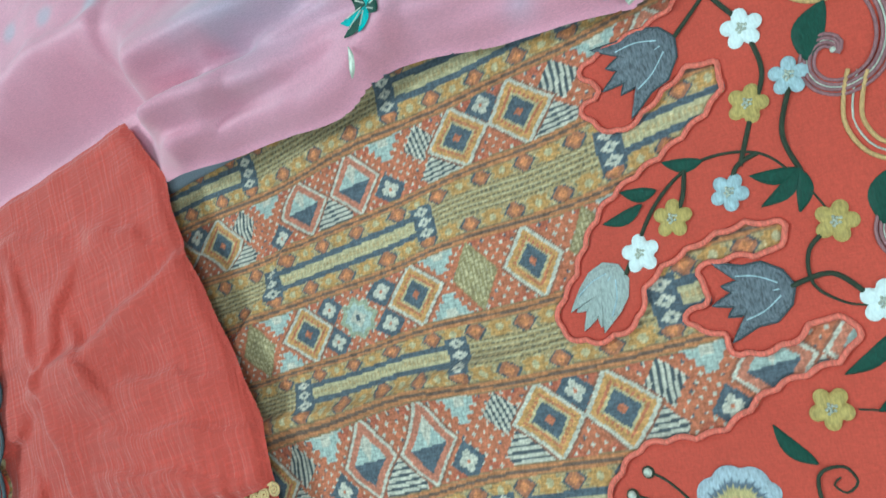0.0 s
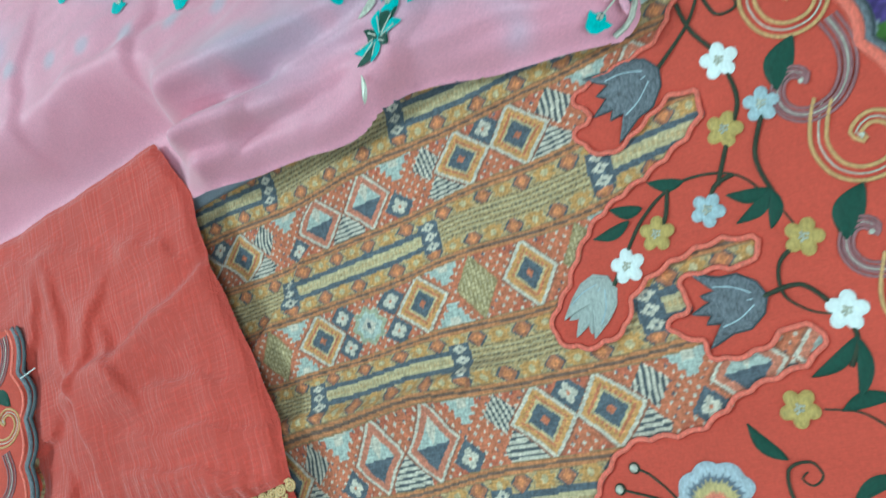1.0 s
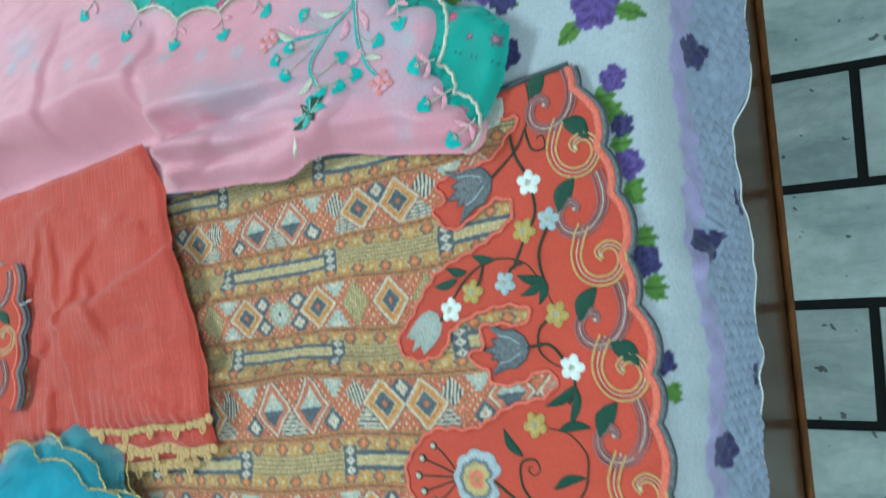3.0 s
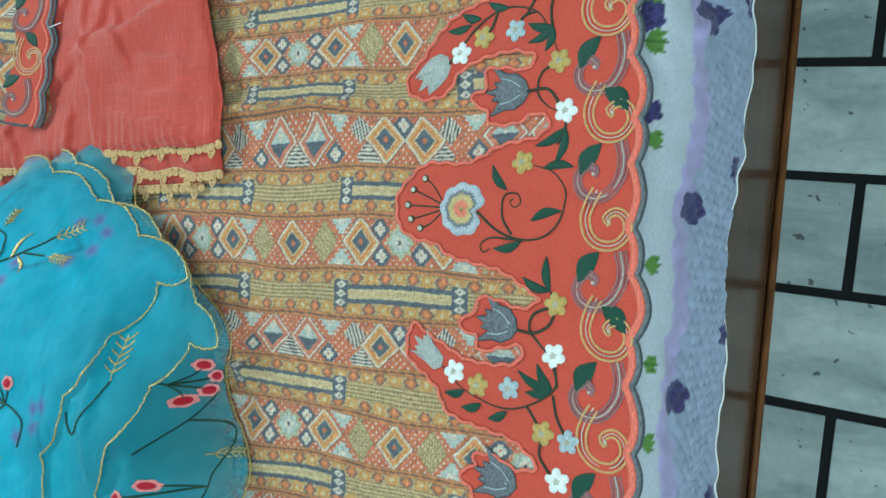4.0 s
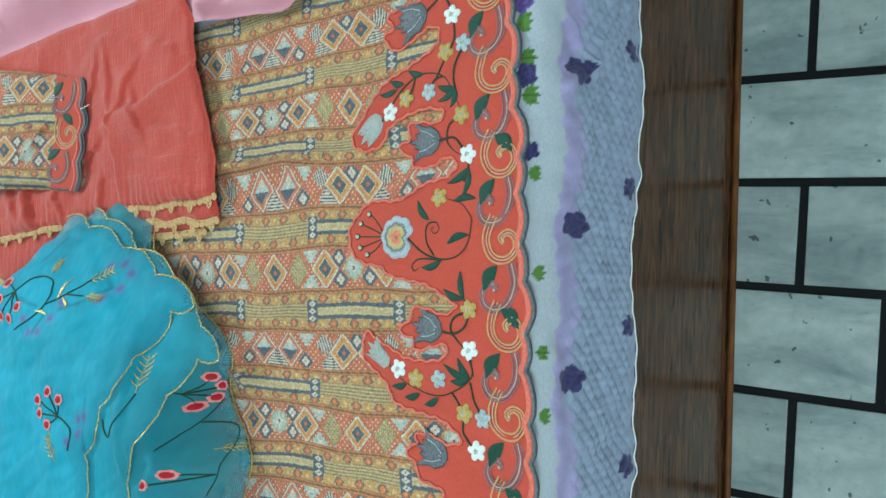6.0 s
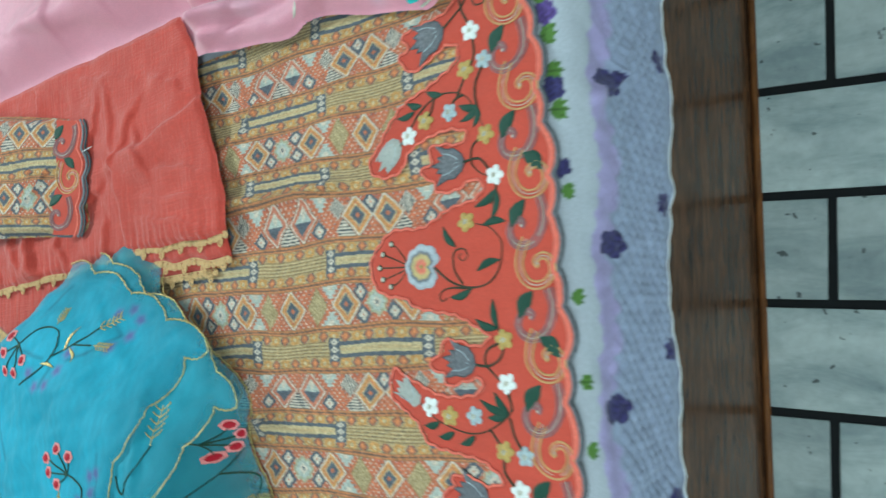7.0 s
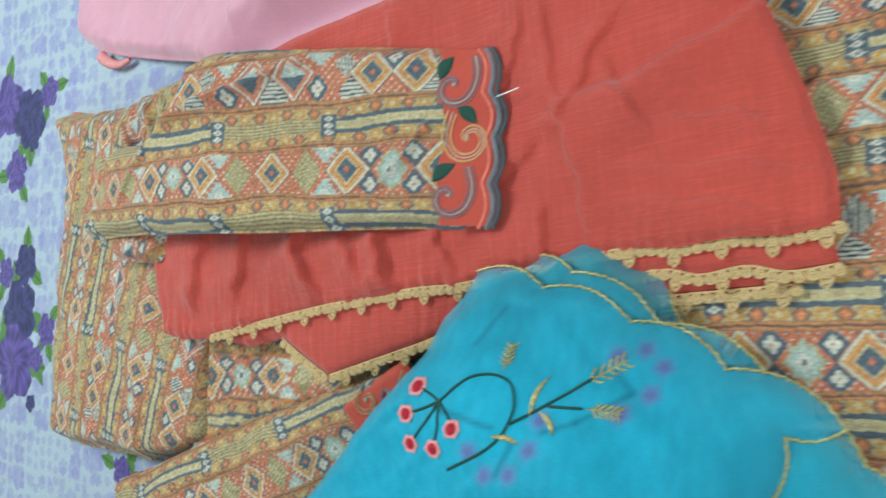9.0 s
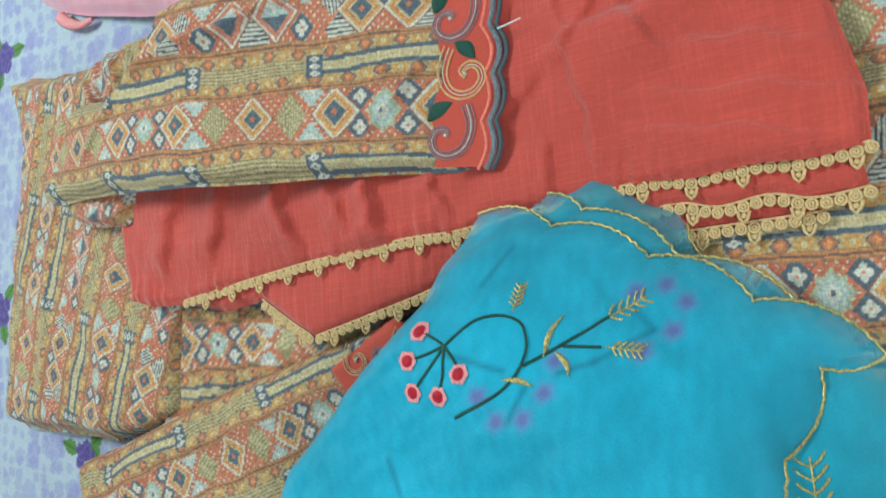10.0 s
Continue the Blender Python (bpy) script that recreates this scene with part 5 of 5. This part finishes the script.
def berry_sprig(berries, hub, stems, surface, size=1.0):
    for x, y in berries:
        s = Shape()
        s.dome(x, y, [(size * 0.0072 * (1 + 0.07 * math.cos(6 * a)) * math.cos(a), size * 0.0072 * (1 + 0.07 * math.cos(6 * a)) * math.sin(a)) for a in np.arange(0, 6.28, 0.1745)], surface, 0.0008, rings=2)
        s.part("blossom", BLUSH_TH, turquoise_dupatta)
        s = Shape()
        s.dome(x, y, [(size * 0.0047 * math.cos(a), size * 0.0047 * math.sin(a)) for a in np.arange(0, 6.28, 0.42)], surface, 0.0018, rings=3, lift=0.001)
        s.part("berry", RED_TH, turquoise_dupatta)
        s = Shape()
        s.tube(spline([(x, y), ((x + hub[0]) / 2 + 0.002, (y + hub[1]) / 2), hub], 0.003), 0.0011, surface)
        s.part("stalk", GREEN_TH, turquoise_dupatta)
    for line in stems:
        s = Shape()
        s.tube(spline(line, 0.003), 0.0011, surface, lift=0.0002)
        s.part("stem", GREEN_TH, turquoise_dupatta)


def gold_frond(x0, y0, x1, y1, surface):
    s = Shape()
    s.tube(spline([(x0, y0), (x1, y1)], 0.003), 0.0007, surface)
    frond = s.part("gold_frond", GOLD, turquoise_dupatta)
    dx, dy = x1 - x0, y1 - y0
    for i in range(5):
        t = 0.18 + 0.17 * i
        for side in (1, -1):
            s = Shape()
            bx, by = x0 + dx * (t + 0.18) - side * dy * 0.20, y0 + dy * (t + 0.18) + side * dx * 0.20
            s.tube(spline([(x0 + dx * t, y0 + dy * t), ((x0 + dx * t + bx) / 2 - side * dy * 0.03, (y0 + dy * t + by) / 2 + side * dx * 0.03), (bx, by)], 0.003), 0.0009, surface)
            s.part("gold_stitch", GOLD, frond)


berry_sprig([(-0.505, -0.004), (-0.511, -0.026), (-0.506, -0.049), (-0.483, -0.050), (-0.467, -0.033)], (-0.482, -0.014),
            [[(-0.482, -0.014), (-0.462, 0.006), (-0.436, 0.006), (-0.424, -0.014), (-0.434, -0.042), (-0.469, -0.064)], [(-0.424, -0.026), (-0.400, -0.010), (-0.372, 0.010)], [(-0.400, -0.012), (-0.375, -0.012)]], on_heap)
gold_frond(-0.440, 0.012, -0.440, 0.032, on_heap)
gold_frond(-0.378, 0.006, -0.352, 0.024, on_heap)
gold_frond(-0.372, -0.012, -0.348, -0.014, on_heap)
leaf(-0.412, -0.020, -0.404, 0.010, 0.0022, GOLD, turquoise_dupatta, on_heap, thick=0.0008, name="gold_leaf")
leaf(-0.405, -0.016, -0.392, -0.032, 0.0022, GOLD, turquoise_dupatta, on_heap, thick=0.0008, name="gold_leaf")
leaf(-0.436, -0.036, -0.414, -0.040, 0.0022, GOLD, turquoise_dupatta, on_heap, thick=0.0008, name="gold_leaf")
berry_sprig([(-0.395, -0.144), (-0.375, -0.131), (-0.352, -0.138), (-0.388, -0.160), (-0.371, -0.172)], (-0.353, -0.159), [[(-0.353, -0.159), (-0.335, -0.163), (-0.320, -0.172), (-0.322, -0.195)]], on_heap)
gold_frond(-0.236, -0.116, -0.246, -0.074, on_mid)
berry_sprig([], (0, 0), [[(-0.236, -0.116), (-0.249, -0.166), (-0.268, -0.150)]], on_mid)
gold_frond(-0.345, -0.212, -0.37, -0.185, on_heap)
gold_frond(-0.158, -0.176, -0.136, -0.173, on_low)
berry_sprig([(-0.192, -0.097), (-0.183, -0.107), (-0.184, -0.121), (-0.192, -0.131)], (-0.204, -0.117), [[(-0.204, -0.117), (-0.218, -0.112)]], on_low, 0.85)
berry_sprig([(-0.172, -0.200), (-0.190, -0.212)], (-0.152, -0.205), [[(-0.179, -0.120), (-0.183, -0.150), (-0.190, -0.175)], [(-0.182, -0.148), (-0.158, -0.150), (-0.149, -0.161), (-0.150, -0.20), (-0.16, -0.23)]], on_low, 0.85)


# ---- pink silk dupatta with teal panels ----
pink_dupatta = thing("pink_dupatta", (-0.4, 0.5, 0.79), "folded pink silk dupatta with teal panel and turquoise embroidery", "dupatta")


def pink_colours(x, y, d):
    out = np.repeat(np.array(srgb(228, 152, 172))[None], len(x), 0)
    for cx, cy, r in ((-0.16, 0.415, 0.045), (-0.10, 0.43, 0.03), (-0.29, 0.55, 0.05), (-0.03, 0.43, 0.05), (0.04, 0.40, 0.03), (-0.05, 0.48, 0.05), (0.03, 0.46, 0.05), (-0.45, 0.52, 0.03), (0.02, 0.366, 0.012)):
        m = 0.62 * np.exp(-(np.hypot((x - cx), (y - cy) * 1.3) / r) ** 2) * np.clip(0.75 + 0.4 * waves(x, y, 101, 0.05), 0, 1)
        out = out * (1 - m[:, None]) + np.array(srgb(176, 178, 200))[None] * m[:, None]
    for i, cx in enumerate(np.arange(-0.60, 0.05, 0.045)):
        m = 0.5 * np.exp(-(np.hypot(x - cx, y - 0.475 + 0.12 * (cx + 0.25)) / 0.008) ** 4)
        out = out * (1 - m[:, None]) + np.array(srgb(170, 186, 200))[None] * m[:, None]
    return out


PINK_FOLDS = [(-0.10, 0.425, -0.40, 0.395, 0.012, 0.018), (-0.13, 0.385, -0.33, 0.372, 0.009, 0.012), (-0.05, 0.40, -0.20, 0.415, 0.009, 0.007), (-0.40, 0.412, -0.62, 0.43, 0.012, 0.008), (-0.27, 0.50, -0.29, 0.43, 0.009, 0.006),
              (-0.40, 0.53, -0.43, 0.42, 0.011, 0.005), (0.06, 0.370, -0.07, 0.380, 0.009, 0.006), (-0.03, 0.40, -0.09, 0.355, 0.007, 0.006), (-0.18, 0.385, -0.24, 0.352, 0.007, 0.007), (-0.52, 0.50, -0.55, 0.40, 0.009, 0.004),
              (-0.28, 0.362, -0.20, 0.40, 0.006, 0.005), (-0.95, 0.40, -0.80, 0.44, 0.012, 0.004), (-0.68, 0.47, -0.70, 0.38, 0.008, 0.004), (-0.83, 0.36, -0.82, 0.43, 0.009, 0.004), (-0.31, 0.385, -0.29, 0.350, 0.006, 0.006),
              (-0.36, 0.46, -0.20, 0.47, 0.012, 0.004)]


def pink_z(x, y, d=None):
    base = np.interp(x, [-1.25, -1.0, -0.75, -0.6, -0.35, -0.2, 0.1], [0.772, 0.785, 0.836, 0.834, 0.818, 0.792, 0.781])
    z = base + 0.0034 * waves(x, y, 111, 0.16) + 0.0006 * waves(x, y, 112, 0.06) + 0.0005 * waves(x, y, 113, 0.03, 1.9, 0.3)
    for f in PINK_FOLDS:
        z = z + 1.6 * fold(x, y, *f)
    z = z - crease(x, y, -0.30, 0.388, -0.10, 0.418, 0.009, 0.014) - crease(x, y, -0.28, 0.366, -0.16, 0.372, 0.006, 0.006)
    if d is not None:
        z = z + soft_edge(d, 0.017, 0.010)
    # the silk sinks where the trousers lie on it
    top = np.interp(x, [-0.9, -0.773, -0.519, -0.40, -0.312], [0.295, 0.330, 0.376, 0.391, 0.404])
    away = np.hypot(np.maximum(0, y - top), np.maximum(0, np.maximum(x + 0.300, -0.90 - x)))
    free = ramp01((away - 0.004) / 0.06)
    return z * free + np.minimum(z, trouser_z(x) - 0.011) * (1 - free)


def teal_colours(x, y, d):
    out = np.repeat(np.array(srgb(18, 166, 156))[None], len(x), 0) * (0.9 + 0.12 * waves(x, y, 121, 0.05))[:, None]
    rng = np.random.RandomState(8)
    for i in range(170):
        cx, cy, r = rng.uniform(-0.42, 0.14), rng.uniform(0.36, 0.75), rng.uniform(0.003, 0.0075)
        m = np.hypot(x - cx, y - cy) < r * (1 + 0.2 * np.sin(5 * np.arctan2(y - cy, x - cx)))
        out[m] = srgb(176, 70, 112) if i % 3 else srgb(90, 100, 110)
        m2 = np.hypot(x - cx, y - cy) < 0.4 * r
        out[m2] = srgb(214, 120, 150)
    vine = np.abs(np.sin(x * 70 + 2.2 * np.sin(y * 60)) - np.sin(y * 80 + x * 20)) < 0.05
    out[vine] = np.array(srgb(30, 92, 96))
    return out


cloth("teal_panel", [(0.04, 0.352), (0.085, 0.358), (0.107, 0.393), (0.114, 0.418), (0.117, 0.438), (0.094, 0.458), (0.070, 0.463), (0.046, 0.480), (0.030, 0.510), (0.0, 0.58), (-0.10, 0.60), (-0.10, 0.47)], 0.002,
      lambda x, y, d: pink_z(x, y) - 0.006 + soft_edge(d, 0.008, 0.006), TEAL, pink_dupatta, "teal silk with rose print", teal_colours)
right_line = np.concatenate([arcs([(0.076, 0.340), (0.090, 0.364), (0.067, 0.390), (0.053, 0.417)], -0.20), arcs([(0.053, 0.417), (0.016, 0.482)], -0.42),
                             arcs([(0.016, 0.482), (-0.027, 0.511), (-0.080, 0.533), (-0.12, 0.56), (-0.10, 0.62), (-0.10, 0.75)], -0.25)])
pink_outline = np.concatenate([right_line, spline([(-0.10, 0.75), (-0.6, 0.80), (-1.24, 0.75), (-1.243, 0.52), (-1.242, 0.433), (-1.157, 0.395), (-1.04, 0.367), (-0.93, 0.343), (-0.85, 0.305), (-0.763, 0.310), (-0.649, 0.335),
                                                   (-0.563, 0.345), (-0.45, 0.358), (-0.345, 0.362), (-0.318, 0.358), (-0.291, 0.350), (-0.235, 0.344), (-0.179, 0.345), (-0.117, 0.343), (-0.07, 0.359), (0.0, 0.350), (0.064, 0.342)], 0.006)])
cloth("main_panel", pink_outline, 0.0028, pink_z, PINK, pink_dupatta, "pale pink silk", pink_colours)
s = Shape()
s.tube(right_line + 0.0007 * np.sin(np.arange(len(right_line)) * 2.1)[:, None], 0.0019, pink_z, lift=-0.006)
s.part("silver_edging", SILVER, pink_dupatta, "silver thread scallops")
window_cusps = [(-0.39, 0.66), (-0.366, 0.615), (-0.335, 0.557), (-0.284, 0.531), (-0.229, 0.511), (-0.178, 0.510), (-0.139, 0.518), (-0.116, 0.545), (-0.10, 0.62)]
window_line = arcs(window_cusps, 0.17)
cloth("teal_panel", np.concatenate([window_line, np.array([(-0.10, 0.70), (-0.38, 0.70)])]), 0.0024, lambda x, y, d: pink_z(x, y) + 0.0012, TEAL, pink_dupatta, "teal silk with rose print", teal_colours)
s = Shape()
s.tube(window_line + 0.0006 * np.sin(np.arange(len(window_line)) * 2.1)[:, None], 0.0015, pink_z, lift=0.0018)
s.tube(window_line[::2] + np.array([0.0, -0.0042]), 0.0005, pink_z, lift=0.0008)
s.part("silver_edging", SILVER, pink_dupatta, "silver thread scallops")

s = Shape()
s.tube(spline([(-1.175, 0.392), (-1.155, 0.380), (-1.13, 0.374), (-1.105, 0.378)], 0.004), 0.010, lambda x, y: 0 * x + 0.764, flat=0.8, taper=True)
s.part("rolled_corner", BLUSH_TH, pink_dupatta, "rolled pink corner")


def on_pink(x, y):
    return pink_z(x, y) + 0.0006


def teal_bud(x, y, turn=-1.6, r=0.0088):
    """A stitched cup of three lobes that opens along turn, with a bead cluster in its throat."""
    out = []
    for i in range(40):
        a = 2 * math.pi * i / 40 - math.pi
        q = r * (0.78 + 0.24 * abs(math.cos(1.5 * a)) if abs(a) < 1.75 else 0.46)
        out.append((q * math.cos(a + turn), q * math.sin(a + turn)))
    s = Shape()
    s.dome(x, y, out, on_pink, 0.0009, rings=4)
    s.part("teal_bud", MINT_TH, pink_dupatta)
    s = Shape()
    s.dome(x - 0.10 * r * math.cos(turn), y - 0.10 * r * math.sin(turn), [(0.32 * r * math.cos(b), 0.32 * r * math.sin(b)) for b in np.arange(0, 6.2, 0.5)], on_pink, 0.0006, rings=2, lift=0.0010)
    s.part("bud_throat", DARK_TH, pink_dupatta)
    s = Shape()
    for i in range(4):
        s.dome(x - 0.15 * r * math.cos(turn) + 0.0013 * math.cos(1.7 * i), y - 0.15 * r * math.sin(turn) + 0.0013 * math.sin(1.7 * i), [(0.0011 * math.cos(b), 0.0011 * math.sin(b)) for b in range(6)], on_pink, 0.0012, rings=2, lift=0.0014)
    s.part("bead_cluster", SILVER, pink_dupatta)


# a bud with a silver stalk and two petals hangs at each notch of the edging
for rx, ry, x, y in ((-0.366, 0.612, -0.386, 0.585), (-0.335, 0.557, -0.352, 0.541), (-0.284, 0.531, -0.294, 0.509), (-0.229, 0.511, -0.233, 0.489), (-0.178, 0.510, -0.172, 0.487), (-0.139, 0.518, -0.122, 0.499), (-0.080, 0.533, -0.075, 0.511),
                     (0.018, 0.482, 0.020, 0.459), (0.055, 0.419, 0.038, 0.416), (0.069, 0.392, 0.048, 0.382), (0.090, 0.364, 0.072, 0.350)):
    turn = math.atan2(y - ry, x - rx)
    teal_bud(x, y, turn)
    s = Shape()
    s.tube([(rx, ry), ((rx + x) / 2, (ry + y) / 2), (x, y)], 0.0007, on_pink, lift=0.0004)
    s.part("silver_stalk", SILVER, pink_dupatta)
    for side in (0.75, -0.75):
        leaf(rx + 0.3 * (x - rx), ry + 0.3 * (y - ry), rx + 0.018 * math.cos(turn + side), ry + 0.018 * math.sin(turn + side), 0.0026, ROSE_TH, pink_dupatta, on_pink, thick=0.0009, name="pink_petal")


def sprig(x, y):
    """The branching sprig of turquoise stems, buds, pink blossoms and a dark teal bloom at its foot."""
    stems = [[(0.0, 0.0), (-0.004, -0.017), (-0.028, -0.036), (-0.056, -0.040), (-0.080, -0.037)], [(-0.024, -0.033), (-0.037, -0.054), (-0.040, -0.071), (-0.034, -0.089)],
             [(-0.001, -0.010), (-0.002, -0.027), (0.000, -0.052), (0.011, -0.075), (0.020, -0.085)]]
    for line in stems:
        p = spline([(x + a, y + b) for a, b in line], 0.003)
        s = Shape()
        s.tube(p, 0.0015, on_pink, flat=0.5)
        s.part("turquoise_stem", MINT_TH, pink_dupatta)
        s = Shape()
        s.tube(p + np.array([0.0017, 0.0004]), 0.0005, on_pink, lift=0.0004)
        s.part("silver_stitching", SILVER, pink_dupatta)
    for a, b, hx, hy in ((-0.052, -0.018, -0.030, -0.032), (-0.063, -0.047, -0.041, -0.042), (-0.076, -0.057, -0.045, -0.046), (-0.062, -0.073, -0.041, -0.052), (-0.015, -0.065, -0.036, -0.080),
                         (-0.001, -0.082, -0.034, -0.086), (-0.013, -0.092, -0.034, -0.088), (-0.028, -0.094, -0.036, -0.080), (0.019, -0.054, 0.000, -0.045)):
        teal_bud(x + a, y + b, math.atan2(b - hy, a - hx), 0.0080)
        s = Shape()
        s.tube(spline([(x + a, y + b), (x + (a + hx) / 2, y + (b + hy) / 2 - 0.003), (x + hx, y + hy)], 0.003), 0.0006, on_pink, lift=0.0004)
        s.part("silver_stalk", SILVER, pink_dupatta)
    for a, b in ((-0.092, -0.034), (0.026, -0.093)):
        for i in range(3):
            for k in range(3):
                u, v = (i - 1) * 0.0062, (k - 1) * 0.0062
                s = Shape()
                s.dome(x + a + 0.8 * u - 0.6 * v, y + b + 0.6 * u + 0.8 * v, [(0.0034 * math.cos(q), 0.0034 * math.sin(q)) for q in np.arange(0, 6.2, 0.6)], on_pink, 0.0014, rings=2)
                s.part("pink_petal", ROSE_TH if (i + k) % 2 else BLUSH_TH, pink_dupatta)
    for a, b, c, d, pale in ((-0.014, -0.022, -0.040, -0.018, 1), (-0.036, -0.036, -0.070, -0.024, 0), (-0.010, -0.030, -0.016, -0.048, 0), (0.002, -0.024, 0.010, -0.044, 0), (-0.038, -0.080, -0.054, -0.094, 1), (0.008, -0.068, 0.026, -0.072, 1),
                             (0.004, -0.058, -0.006, -0.074, 0), (-0.060, -0.040, -0.082, -0.026, 1)):
        leaf(x + a, y + b, x + c, y + d, 0.0038, SILVER if pale else ROSE_TH, pink_dupatta, on_pink, thick=0.001, name="pale_leaf")
    cx, cy = x - 0.044, y - 0.110
    for k in range(8):
        c = 0.3 + k * 0.785
        u, v = 0.025 * math.cos(c), 0.0125 * math.sin(c)
        leaf(cx, cy, cx + 0.95 * u - 0.3 * v, cy + 0.3 * u + 0.95 * v, 0.0052, MINT_TH if k % 2 else GREEN_TH, pink_dupatta, on_pink, thick=0.0009, name="teal_petal")
        s = Shape()
        s.tube([(cx + 0.2 * u, cy + 0.2 * v), (cx + 0.75 * (0.95 * u - 0.3 * v), cy + 0.75 * (0.3 * u + 0.95 * v))], 0.0005, on_pink, lift=0.0014)
        s.part("silver_stitching", SILVER, pink_dupatta)
    leaf(x - 0.063, y - 0.128, x - 0.066, y - 0.146, 0.003, SILVER, pink_dupatta, on_pink, thick=0.0009, name="pale_leaf")


sprig(-0.022, 0.501)
sprig(-0.468, 0.702)


# ---- floor tiles ----
def tile_mesh(dx, dy):
    bm = bmesh.new()
    bmesh.ops.create_cube(bm, size=1.0)
    bmesh.ops.scale(bm, vec=(dx, dy, 0.012), verts=bm.verts)
    bmesh.ops.bevel(bm, geom=bm.edges[:], offset=0.0012, segments=1, affect="EDGES")
    mesh = bpy.data.meshes.new("floor_tile")
    bm.to_mesh(mesh)
    bm.free()
    mesh.materials.append(MARBLE)
    return mesh


TILE_X, TILE_Y, JOINT = 0.2545, 0.1755, 0.0145
whole = tile_mesh(TILE_X - JOINT, TILE_Y - JOINT)
rng = random.Random(4)
for row in range(-8, 14):
    for col in range(0, 6):
        ob = new("floor_tile", whole)
        x = 0.2975 + (col - 0.5) * TILE_X + (TILE_X / 2 if row % 2 else 0)
        ob.location = (x, 0.1355 + row * TILE_Y, -0.0058 + rng.uniform(-0.0006, 0.0006))
        ob.rotation_euler = (rng.uniform(-0.002, 0.002), rng.uniform(-0.002, 0.002), rng.uniform(-0.006, 0.006))
        ob.parent = floor
